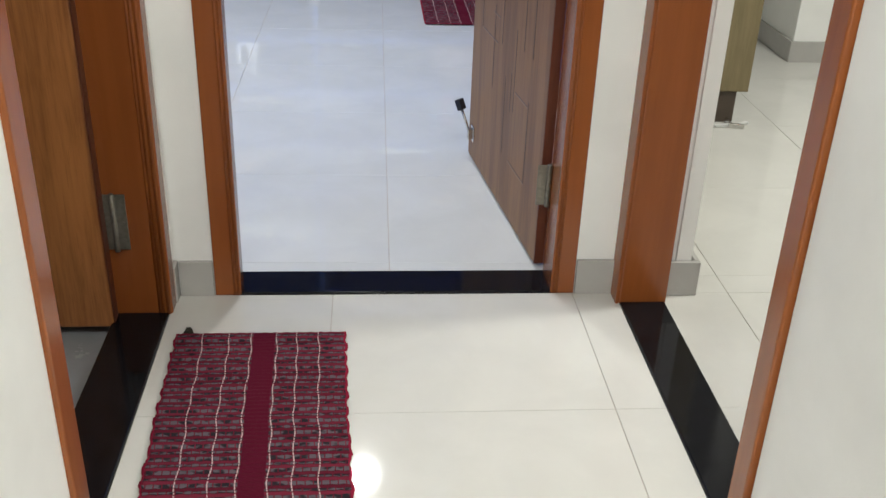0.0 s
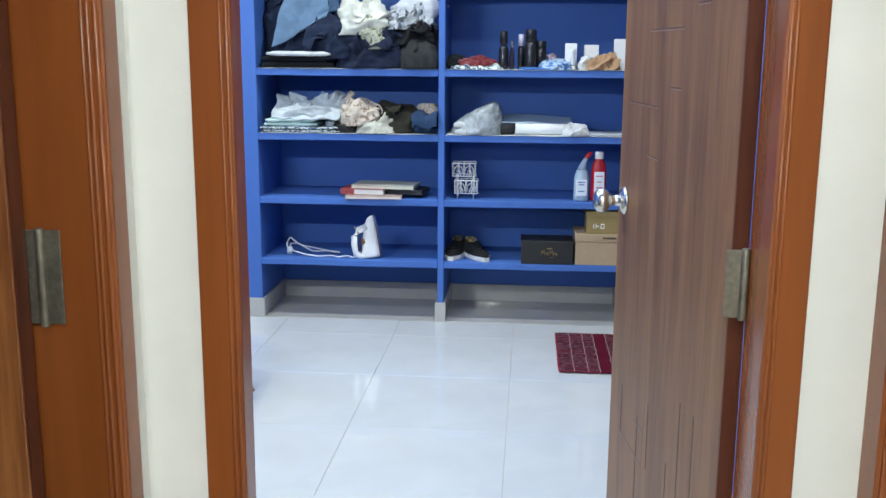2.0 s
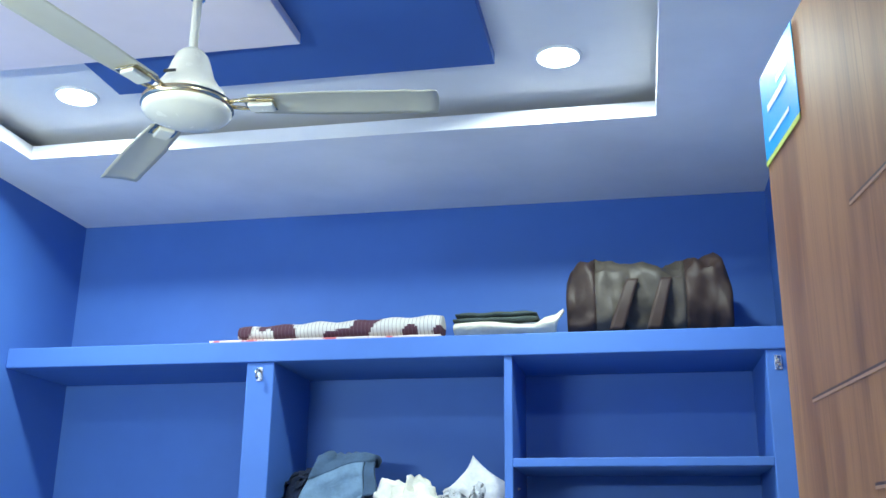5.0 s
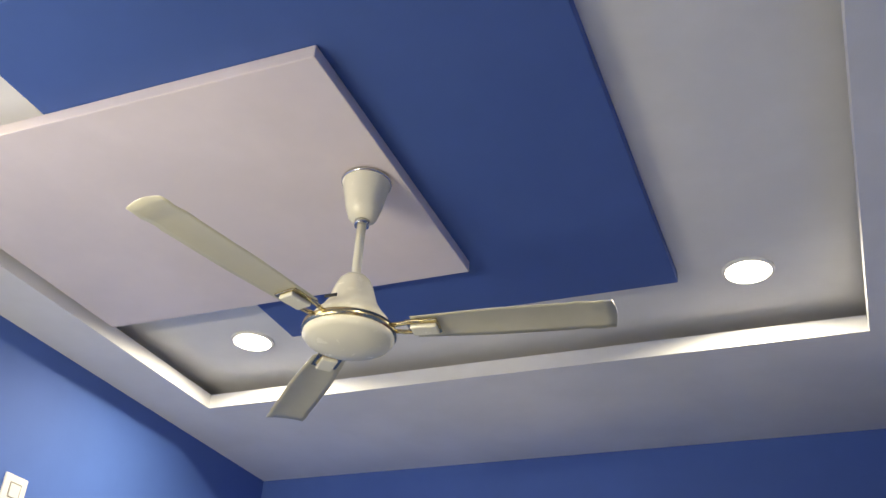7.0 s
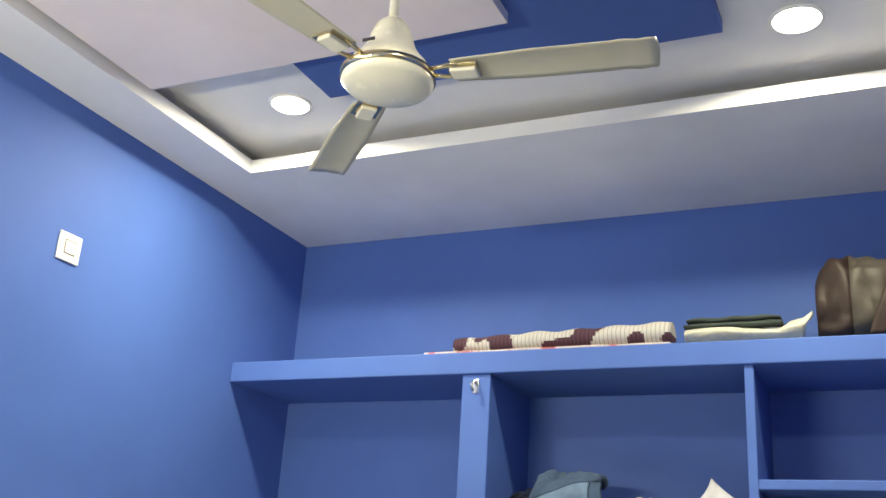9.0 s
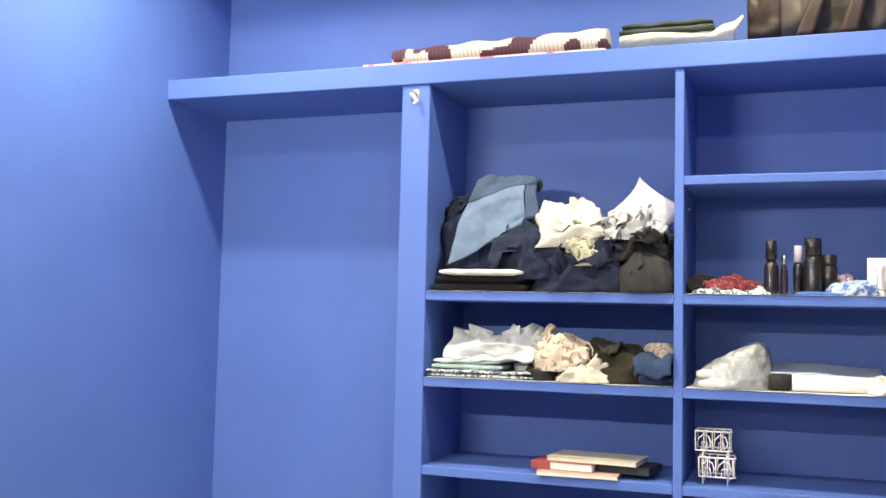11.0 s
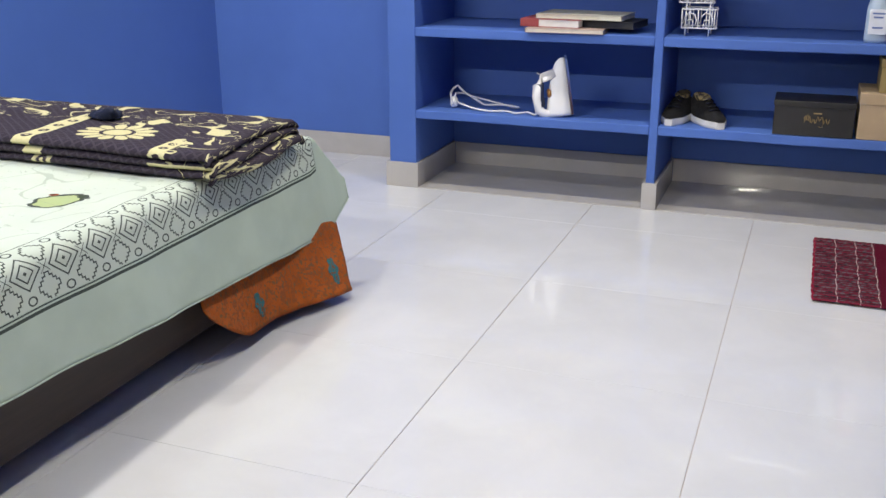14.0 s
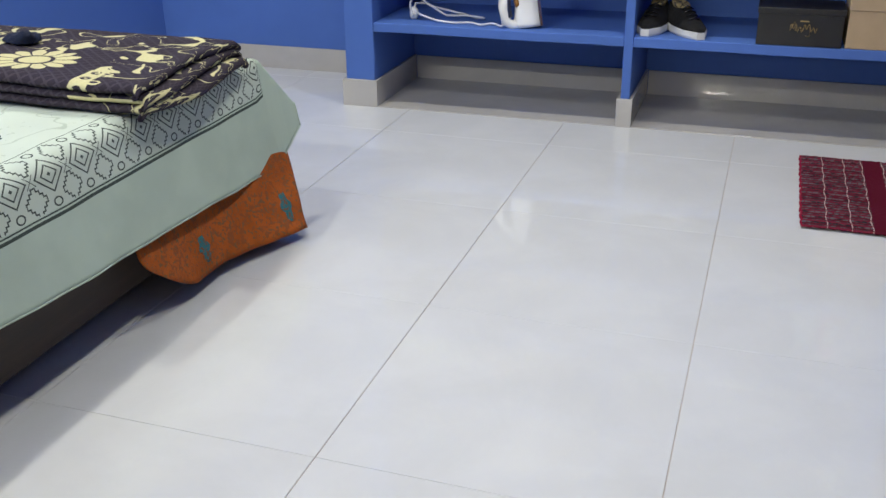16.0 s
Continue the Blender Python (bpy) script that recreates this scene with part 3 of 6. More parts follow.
# ---- downlights, lamps and the wall switch ----
for px, py in DOWNLIGHTS:
    d = thing("downlight", (px, py, TOP), "round recessed white downlight, lit", "ceiling light", "downlights in the ceiling tray")
    o = Matrix.Translation((px, py, 0))
    part("rim", lathe(bmesh.new(), [(0.084, TOP - 0.0005), (0.082, TOP - 0.007), (0.074, TOP - 0.008)], 36, m=o), WHITE_PLASTIC, d)
    part("diffuser", lathe(bmesh.new(), [(0.073, TOP - 0.0085), (0.05, TOP - 0.0095), (0.004, TOP - 0.010)], 36, m=o), LIT, d, "glowing diffuser")
# invented fittings for the two added lamps, never in view
for (px, py), nm in (((0.0, 0.35), "added_ceiling_light"), ((2.2, 2.6), "added_ceiling_light")):
    d = thing(nm, (px, py, CEIL), "added round white surface ceiling light out of view, lit", "ceiling light")
    o = Matrix.Translation((px, py, 0))
    part("base", lathe(bmesh.new(), [(0.15, CEIL), (0.15, CEIL - 0.02), (0.14, CEIL - 0.024)], 32, m=o), WHITE_PLASTIC, d)
    part("diffuser", lathe(bmesh.new(), [(0.138, CEIL - 0.025), (0.12, CEIL - 0.034), (0.004, CEIL - 0.036)], 32, m=o), LIT, d, "glowing diffuser")
t = thing("tube_light", (-0.425, PBK, 2.47), "white batten tube light on the end wall, lit", "tube light")
part("batten", boxes([(-0.57, PBK, 2.45, -0.25, PBK + 0.035, 2.49)], 0.003), WHITE_PLASTIC, t)
bm = bmesh.new()
tube(bm, [(-0.56, PBK + 0.052, 2.47), (-0.26, PBK + 0.052, 2.47)], 0.016, 12)
part("tube", bm, LIT_SHORT, t, "glowing tube")
t = thing("tube_light", (-1.92, WF, 2.02), "white batten tube light over the bedroom door wall, lit", "tube light")
part("batten", boxes([(-2.54, WF, 2.00, -1.30, WF + 0.035, 2.04)], 0.003), WHITE_PLASTIC, t)
bm = bmesh.new()
tube(bm, [(-2.52, WF + 0.05, 2.02), (-1.32, WF + 0.05, 2.02)], 0.012, 12)
part("tube", bm, LIT_TUBE, t, "glowing tube")
sw = thing("wall_switch", (WL, 4.95, 2.42), "white square switch plate on the blue wall", "switch")
part("plate", boxes([(WL, 4.895, 2.37, WL + 0.009, 5.0, 2.475)], 0.003), WHITE_PLASTIC, sw)
part("rocker", boxes([(WL + 0.009, 4.925, 2.40, WL + 0.012, 4.97, 2.445)], 0.001), WHITE_PLASTIC, sw)
bm = boxes([(WL + 0.009, 4.921, 2.396, WL + 0.0098, 4.974, 2.3995), (WL + 0.009, 4.921, 2.4455, WL + 0.0098, 4.974, 2.449), (WL + 0.009, 4.921, 2.3995, WL + 0.0098, 4.9245, 2.4455), (WL + 0.009, 4.9705, 2.3995, WL + 0.0098, 4.974, 2.4455)])
part("surround", bm, STEEL, sw)

# ---- hall post ----
hp = thing("wooden_post", (1.35, 3.76, 0), "olive-brown wooden post with a dark foot, standing in the hall", "post")
part("plank", wobbly(boxes([(1.268, 3.735, 0.128, 1.415, 3.80, 2.4)], 0.003), 0.002), OLIVE, hp)
part("foot", boxes([(1.275, 3.745, 0.0, 1.375, 3.795, 0.128)], 0.004), DARKBLOCK, hp)

# ---- a second, closed door in the east wall beside the shelving ----
frame_east = thing("door_frame", (WR, 5.5, 0), "red-brown wooden frame of a closed side door", "door frame")
part("jamb", boxes([(WR - 0.03, 5.895, 0, WR, 5.965, 2.12)], 0.003), FRAME_WOOD, frame_east)
part("jamb", boxes([(WR - 0.03, 5.125, 0, WR, 5.195, 2.12)], 0.003), FRAME_WOOD, frame_east)
part("head", boxes([(WR - 0.03, 5.195, 2.05, WR, 5.895, 2.12)], 0.003), FRAME_WOOD, frame_east)
part("leaf", boxes([(WR - 0.012, 5.197, 0.008, WR, 5.893, 2.048)], 0.001), DARK_WOOD, frame_east)

hs = thing("hall_shelving", (2.7, 4.9, 0), "white built-in hall shelving with thick shelf edges", "shelving")
part("back", boxes([(2.136, 5.05, 0, 3.4, 5.09, 2.2)]), WHITE, hs)
part("side", boxes([(3.4, 4.70, 0, 3.46, 5.09, 2.2)], 0.003), WHITE, hs)
for z in (0.27, 0.62, 0.97, 1.32, 1.67, 2.02):
    part("shelf_board", boxes([(2.136, 4.70, z, 3.399, 5.049, z + 0.058)], 0.003), WHITE, hs)

# ---- cloth and soft things ----
def sheet(nu, nv, fn, thick=0.0, uvfn=None):
    """A cloth from a grid: fn(u, v) gives the place, u and v in 0..1."""
    bm = bmesh.new()
    layer = bm.loops.layers.uv.new("UVMap")
    g = [[bm.verts.new(fn(i / nu, j / nv)) for j in range(nv + 1)] for i in range(nu + 1)]
    for i in range(nu):
        for j in range(nv):
            f = bm.faces.new((g[i][j], g[i + 1][j], g[i + 1][j + 1], g[i][j + 1]))
            f.smooth = True
            for l, (a, b) in zip(f.loops, ((i, j), (i + 1, j), (i + 1, j + 1), (i, j + 1))):
                l[layer].uv = uvfn(a / nu, b / nv) if uvfn else (a / nu, b / nv)
    if thick:
        bm.normal_update()
        faces = bm.faces[:]
        bmesh.ops.solidify(bm, geom=faces, thickness=thick)
        for f in bm.faces:
            f.smooth = True
    return bm


def ridge(p):
    return 1 - abs(noise.noise(p)) * 2


def fabric(name, c, c2=None, scale=60.0, cut=(0.5, 0.56), rough=0.85, weave=900.0, c3=None):
    """Woven cloth: fine weave relief, fading, and if wanted a blotchy print in a second and third colour."""
    g = Graph(name)
    v = g.coords()
    col = g.mix(g.ramp(g.noise(v, 14.0, 5, 0.6), 0.3, 0.7), dim(c, 0.82), dim(c, 1.12))
    if c2:
        col = g.mix(g.ramp(g.noise(v, scale, 2, 0.5, 0.8), *cut), col, c2)
    if c3:
        col = g.mix(g.ramp(g.noise(g.coords(scale=(1.3, 1.3, 1.3)), scale * 1.4, 1, 0.5, 0.4), 0.6, 0.63), col, c3)
    h = g.math("ADD", g.math("MULTIPLY", g.noise(v, weave, 1), 0.25), g.noise(v, 45.0, 4, 0.6))
    crease = g.math("ABSOLUTE", g.math("SUBTRACT", g.noise(v, 16.0, 3, 0.5, 1.0), 0.5))
    g.bump(g.math("ADD", h, g.math("MULTIPLY", crease, 2.2)), 0.5, 0.006)
    g.b.inputs["Sheen Weight"].default_value = 0.03
    return g.set(col, rough, spec=0.2)


LOOSE = []               # loose corners of the cloth made last


def crumple(cx, cy, z0, w, d, h, seed, lean=0.0, fold=0.028, scale=7.0, power=2.6, flaps=0, wedge=0.0, flap=0.07):
    """A heap of loose cloth: a flattened dome broken into folds, with loose corners, resting on z0."""
    off = Vector((seed * 7.31, seed * 3.17, seed * 1.93))
    nu, nv = 104, 34
    bm = bmesh.new()
    rings = []
    for j in range(nv + 1):
        t = j / nv
        rings.append([])
        for i in range(nu):
            a = 2 * math.pi * i / nu
            ca, sa = math.cos(a), math.sin(a)
            k = (abs(ca) ** power + abs(sa) ** power) ** (-1 / power)
            r = math.cos(t * math.pi / 2) ** 0.55 if t < 1 else 0.0
            p = Vector((cx + 0.5 * w * k * ca * r + lean * t * w, cy + 0.5 * d * k * sa * r, z0 + h * math.sin(t * math.pi / 2) ** 0.8 * (1 + wedge * k * ca * r)))
            q = p + off
            d1 = Vector((math.cos(seed * 2.4), math.sin(seed * 1.7), 1.1 * math.sin(seed * 3.1)))
            d2 = Vector((math.sin(seed * 1.3), math.cos(seed * 2.2), 0.9 * math.cos(seed * 2.9)))
            n3 = noise.noise(q * scale * 0.6)
            n4 = noise.noise(q * scale * 1.5 + Vector((9, 2, 5)))
            pleat1 = 1 - abs(math.sin(scale * 1.9 * q.dot(d1) + 3.2 * n3)) ** 0.7
            pleat2 = 1 - abs(math.sin(scale * 3.6 * q.dot(d2) + 4.0 * n4)) ** 0.8
            n2 = ridge(Vector((q.x * scale * 2.3 + 3, q.y * scale * 2.3, q.z * scale * 3.2)))
            out = Vector((k * ca * r, k * sa * r, 0.25 + t)).normalized()
            p += out * fold * (1.15 * (pleat1 - 0.4) + 0.65 * (pleat2 - 0.4) * (n3 + 0.6) + 0.4 * (n2 - 0.5) + 1.1 * n3)
            p.z = max(z0 + 0.001, p.z) if j else z0 + 0.001
            rings[-1].append(bm.verts.new(p))
    for a, b in zip(rings, rings[1:]):
        for i in range(nu):
            f = bm.faces.new((a[i], a[(i + 1) % nu], b[(i + 1) % nu], b[i]))
            f.smooth = True
    bm.faces.new(rings[0][::-1])
    bmesh.ops.remove_doubles(bm, verts=rings[-1], dist=0.0005)
    rnd = random.Random(seed * 13 + 5)
    for k in range(flaps):
        # a loose corner of cloth: a bent, creased patch that starts inside the heap
        a, t = rnd.uniform(math.pi * 0.95, math.pi * 2.05), rnd.uniform(0.25, 0.85)
        r = math.cos(t * math.pi / 2) ** 0.55
        base = Vector((cx + 0.40 * w * math.cos(a) * r, cy + 0.40 * d * math.sin(a) * r, z0 + 0.86 * h * math.sin(t * math.pi / 2) ** 0.8))
        out = Vector((math.cos(a) * r, math.sin(a) * r, 0.15 + t)).normalized()
        side = out.cross(Vector((rnd.uniform(-1, 1), rnd.uniform(-1, 1), rnd.uniform(-1, 1)))).normalized()
        up = side.cross(out)
        size, bend, skew = flap * rnd.uniform(0.7, 1.25), rnd.uniform(0.5, 1.3), rnd.uniform(-0.5, 0.5)

        def patch(u, v):
            x, y = (u - 0.5) * size * (1.5 - 0.9 * v), (v - 0.15) * size
            lift = fold * (0.7 + 0.5 * math.sin(v * 2.6)) + 0.25 * size * abs(u - 0.45 - skew * 0.3) + 0.012 * abs(math.sin(u * 6 + v * 4 + k))
            p = base + side * (x + skew * y) + up * y + out * (lift * bend * min(1.0, v * 2.5) - 0.012)
            p.z = max(z0 + 0.002, p.z)
            return p

        LOOSE.append(sheet(9, 7, patch, 0.0035))
    return bm


def folded(cx, cy, z0, w, d, h, layers, seed, sag=0.006):
    """Folded cloth: rounded layers lying on each other, a fold at the front."""
    bm = bmesh.new()
    t = h / layers
    rng = random.Random(seed)
    for k in range(layers):
        x0, x1 = cx - w / 2 + rng.uniform(-0.008, 0.008), cx + w / 2 + rng.uniform(-0.008, 0.008)
        y0, y1 = cy - d / 2 + rng.uniform(-0.008, 0.008), cy + d / 2
        secs = []
        for i in range(17):
            x = x0 + (x1 - x0) * i / 16
            e = min(1.0, 0.55 + 3.2 * min(i, 16 - i) / 16)
            wob = sag * noise.noise(Vector((x * 9, seed, k * 2.0)))
            ring = []
            for j in range(20):
                a = 2 * math.pi * j / 20
                yy = (y0 + y1) / 2 + (y1 - y0) / 2 * math.copysign(abs(math.cos(a)) ** 0.35, math.cos(a))
                zz = t / 2 * 1.04 * e * math.copysign(abs(math.sin(a)) ** 0.6, math.sin(a))
                ring.append(Vector((x, yy + 0.4 * wob, z0 + t * (k + 0.5) + zz + (wob if k or zz > 0 else 0) + 0.004 * noise.noise(Vector((x * 16, yy * 16, k + seed))) * (k > 0))))
            secs.append(ring)
        loft(bm, secs)
    for v in bm.verts:
        v.co.z = max(v.co.z, z0 + 0.0008)
    return bm


C_BLACK = fabric("black cloth", (0.007, 0.007, 0.009))
C_NAVY = fabric("navy cloth", (0.010, 0.015, 0.036))
C_DENIM = fabric("faded denim", (0.125, 0.195, 0.29), weave=600)
C_DARKDENIM = fabric("dark denim", (0.013, 0.020, 0.045), (0.030, 0.042, 0.075), 25.0, (0.55, 0.75))
C_CREAM = fabric("cream cloth", (0.54, 0.53, 0.44))
C_IVORY = fabric("ivory cotton", (0.60, 0.60, 0.52))
C_WHITE = fabric("white cloth", (0.56, 0.57, 0.57))
C_GREY2 = fabric("greyish pillow cotton", (0.52, 0.53, 0.56))
C_PRINT = fabric("pale printed cloth", (0.48, 0.49, 0.37), (0.10, 0.09, 0.06), 70.0, (0.54, 0.6))
C_CHAR = fabric("charcoal cloth", (0.028, 0.029, 0.03))
C_GREY = fabric("grey striped shirt", (0.42, 0.44, 0.46), (0.10, 0.10, 0.11), 30.0, (0.55, 0.62))
C_BEIGE = fabric("beige printed cloth", (0.56, 0.48, 0.39), (0.22, 0.16, 0.12), 38.0, (0.56, 0.62))
C_OLIVE = fabric("dark olive cloth", (0.026, 0.024, 0.017))
C_BLUEBLACK = fabric("slate blue cloth", (0.022, 0.045, 0.10))
C_SHIRT = fabric("white striped shirt", (0.50, 0.54, 0.55))
C_CHECK = fabric("checked cloth", (0.60, 0.66, 0.64), (0.07, 0.10, 0.16), 55.0, (0.5, 0.54))
C_MINT = fabric("mint cloth", (0.50, 0.66, 0.62))
C_PINK = fabric("red patterned cloth", (0.15, 0.022, 0.028), (0.26, 0.17, 0.16), 90.0, (0.58, 0.66))
PAPER = plain("newspaper liner", (0.62, 0.63, 0.62), 0.8, vary=0.15, scale=60)
CARD_W = plain("white carton", (0.70, 0.71, 0.70), 0.5, vary=0.05)
CARD_T = plain("tan cardboard", (0.40, 0.30, 0.19), 0.75, vary=0.08, bump=0.1)
CARD_O = plain("olive cardboard", (0.27, 0.20, 0.075), 0.6, vary=0.08)
CARD_K = plain("black carton", (0.012, 0.012, 0.013), 0.35, vary=0.3)
GOLD = plain("gold print", (0.50, 0.36, 0.16), 0.35, 0.6)
PL_BLACK = plain("black plastic", (0.010, 0.010, 0.012), 0.25)
PL_RED = plain("red plastic", (0.42, 0.008, 0.02), 0.3, vary=0.05)
PL_BLUEGREY = plain("grey-blue plastic", (0.36, 0.46, 0.56), 0.35, vary=0.05)
PL_LABEL = plain("pale label", (0.62, 0.66, 0.72), 0.45)
GREYPAPER = plain("brown paper", (0.36, 0.22, 0.12), 0.8, vary=0.2)
Z1, Z2, Z3, Z4 = LEVELS
ZT = 2.252
SOFT = "clothes heaped on the shelves"


def garment(name, bm, mat, label):
    ob = solo(name, bm, mat, label, "clothing", SOFT)
    for b in LOOSE:
        part("fold", b, mat, ob)
    LOOSE.clear()
    return ob


def liner(x0, x1, z, y0=SHF - 0.006, seed=0):
    def fn(u, v):
        x, y = x0 + (x1 - x0) * u, y0 + 0.42 * v + 0.006 * noise.noise(Vector((u * 9, seed, 0)))
        return Vector((x, y, z + 0.0015 + (0.003 * abs(noise.noise(Vector((x * 11, seed + 2.0, v * 3)))) if v < 0.2 else 0)))
    solo("shelf_liner", sheet(40, 6, fn, 0.0008), PAPER, "thin newspaper lining a blue shelf", "paper", "newspaper shelf liners")


liner(PIL1 + 0.015, DIV0 - 0.01, Z3, seed=1)
liner(PIL1 + 0.01, DIV0 - 0.005, Z4, seed=2)
liner(DIV1 + 0.008, RP0 - 0.01, Z3, seed=3)
liner(DIV1 + 0.008, RP0 - 0.008, Z4, seed=4)

# upper left compartment: a heap of trousers, shirts and a pillow
garment("folded_trousers", folded(-1.145, 6.17, Z4 + 0.004, 0.36, 0.30, 0.062, 2, 1), C_BLACK, "folded black trousers at the bottom of the heap")
garment("folded_shirt", folded(-1.135, 6.145, Z4 + 0.062, 0.33, 0.32, 0.026, 1, 2), C_WHITE, "folded white top on black trousers")
garment("dark_jeans", crumple(-1.21, 6.25, Z4 + 0.088, 0.28, 0.30, 0.31, 3, 0.0, 0.03, flaps=9, flap=0.10), C_DARKDENIM, "crumpled dark jeans on the folded trousers")
garment("dark_jeans", crumple(-0.965, 6.15, Z4 + 0.05, 0.27, 0.26, 0.23, 4, 0.0, 0.035, flaps=9, flap=0.10), C_DARKDENIM, "crumpled dark jeans beside faded ones")


def jeans(u, v):
    # a trouser leg folded over the heap: from the top back, over, and down the front
    s = v * 0.52 * (1 - 0.42 * u)
    if s < 0.12:
        y, z = 6.27 - s * 0.6, Z4 + 0.415 + s * 0.25
    else:
        q = s - 0.12
        y, z = 6.198 - 0.075 * math.sin(min(1.0, q / 0.35) * 1.4) - 0.02 * q, Z4 + 0.445 - q * 0.83
    left, right = -1.165 - 0.12 * v, -0.955 + 0.025 * v
    x = left + (right - left) * u + 0.006 * math.sin(v * 9)
    y += 0.018 * noise.noise(Vector((u * 4, v * 5, 1.0))) + 0.012 * math.cos((u - 0.5) * 5.5)
    z += 0.012 * noise.noise(Vector((u * 3 + 4, v * 6, 2.0))) - 0.006 * abs(u - 0.5) ** 2 * 4
    return Vector((x, y - 0.045, z))


fj = thing("faded_jeans", (-1.1, 6.2, Z4), "faded light blue jeans draped over the heap", "clothing", SOFT)
part("leg", sheet(26, 40, lambda u, v: jeans(0.84 * u, 0.40 + 0.60 * v), 0.016), C_DENIM, fj)
MID_DENIM = fabric("mid-blue denim", (0.050, 0.085, 0.145), weave=600)
part("waist", sheet(26, 18, lambda u, v: jeans(u, 0.44 * v) + Vector((0, 0.004, 0.003)), 0.02), MID_DENIM, fj, "darker folded waist part")
part("side_fold", sheet(8, 26, lambda u, v: jeans(0.84 + 0.16 * u, 0.40 + 0.52 * v) + Vector((0, 0.010 * u, -0.012 * u)), 0.018), MID_DENIM, fj, "darker side fold")
garment("navy_trousers", crumple(-0.775, 6.16, Z4 + 0.003, 0.40, 0.34, 0.21, 5, 0.0, 0.04, flaps=14, flap=0.09), C_NAVY, "crumpled navy trousers in the heap")
garment("cream_shirt", crumple(-0.80, 6.15, Z4 + 0.17, 0.27, 0.28, 0.15, 27, 0.0, 0.026, 6.0, flaps=5, flap=0.12, wedge=-0.3), C_IVORY, "crumpled cream shirt on navy trousers")
garment("printed_scarf", crumple(-0.755, 6.075, Z4 + 0.10, 0.13, 0.11, 0.17, 7, 0.0, 0.02, 11.0, flaps=7, flap=0.06), C_PRINT, "pale green printed scarf hanging from the heap")
garment("charcoal_trousers", crumple(-0.505, 6.13, Z4 + 0.002, 0.21, 0.28, 0.145, 8, 0.0, 0.022, 5.0, 4.0, flaps=4, flap=0.08), C_CHAR, "folded charcoal trousers at the shelf end")
garment("dark_jacket", crumple(-0.525, 6.17, Z4 + 0.12, 0.24, 0.30, 0.12, 9, 0.0, 0.03, flaps=8, flap=0.08), C_BLACK, "crumpled black jacket on charcoal trousers")
garment("striped_shirt", crumple(-0.555, 6.16, Z4 + 0.20, 0.25, 0.26, 0.10, 10, 0.0, 0.026, 9.0, flaps=6, flap=0.08), C_GREY, "crumpled grey and white striped shirt")


def pillow(u, v):
    # a stuffed pillow, one corner up, leaning back on the heap
    a, b = 2 * u - 1, 2 * v - 1
    fat = 0.048 * max(0.0, (1 - a * a) * (1 - b * b)) ** 0.42 + 0.004 * noise.noise(Vector((a * 3, b * 3, 4)))
    p = Vector((0.125 * a * (0.82 + 0.18 * b * b), -fat, 0.098 * b * (0.82 + 0.18 * a * a)))
    return Matrix.Translation((-0.512, 6.15, Z4 + 0.318)) @ Matrix.Rotation(radians(-22), 4, "X") @ Matrix.Rotation(radians(36), 4, "Y") @ p


def pillow_back(u, v):
    p = pillow(1 - u, v)
    q = Matrix.Translation((-0.512, 6.15, Z4 + 0.318)) @ Matrix.Rotation(radians(-22), 4, "X") @ Matrix.Rotation(radians(36), 4, "Y")
    w = q.inverted() @ p
    w.y = -w.y
    return q @ w


wp = thing("white_pillow", (-0.515, 6.15, Z4), "soft white pillow on top of the clothes", "pillow")
bm = sheet(30, 26, pillow)
merge(bm, sheet(30, 26, pillow_back))
bmesh.ops.remove_doubles(bm, verts=bm.verts[:], dist=0.0008)
part("cover", bm, C_GREY2, wp)

# second left compartment: shirts
garment("folded_checked_cloth", folded(-1.13, 6.14, Z3 + 0.004, 0.42, 0.28, 0.03, 2, 12), C_CHECK, "folded checked cloth under a white shirt")
garment("mint_shirt", folded(-1.18, 6.14, Z3 + 0.034, 0.28, 0.27, 0.045, 2, 13), C_MINT, "folded pale mint shirt")


def shirt(u, v):
    # the shirt front stands up from the shelf towards the collar
    x = -1.105 + (u - 0.5) * (0.36 + 0.02 * math.sin(v * 7))
    lift = v ** 1.15
    z = Z3 + 0.078 + 0.135 * lift + 0.014 * noise.noise(Vector((u * 6, v * 3, 5))) - 0.05 * lift * abs(math.sin(u * 8.3 + 0.7)) ** 0.7 * abs(math.sin(u * 3.1 + 0.4))
    y = 6.02 + 0.16 * v + 0.02 * (1 - 2 * abs(math.sin(u * 11 + 2.5 * v + 2 * noise.noise(Vector((u * 3, v * 3, 8)))))) * (0.4 + 0.6 * v) - 0.03 * math.cos((u - 0.5) * 3)
    return Vector((x, y, z))


shirt_ob = thing("white_shirt", (-1.1, 6.1, Z3), "rumpled white striped shirt with an open collar", "clothing", SOFT)
part("front", sheet(60, 24, shirt, 0.008), C_SHIRT, shirt_ob)
garment("white_shirt", crumple(-1.11, 6.13, Z3 + 0.07, 0.36, 0.22, 0.09, 24, 0.0, 0.03, 8.0), C_SHIRT, "crumpled white shirt under the striped one")
for s in (-1, 1):
    part("collar", sheet(10, 6, lambda u, v: Vector((-1.10 + s * (0.02 + 0.085 * u), 6.15 - 0.05 * u + 0.02 * v, Z3 + 0.18 + 0.03 * u - 0.05 * v)), 0.006), C_SHIRT, shirt_ob, "stiff collar wing")
for k in range(2):
    c = shirt(0.5, 0.45 + 0.33 * k)
    part("button", lathe(bmesh.new(), [(0.004, -0.014), (0.004, -0.010)], 10, m=Matrix.Translation(c) @ Matrix.Rotation(math.pi / 2, 4, "X") @ Matrix.Rotation(math.pi, 4, "X")), PL_BLACK, shirt_ob, "dark button")
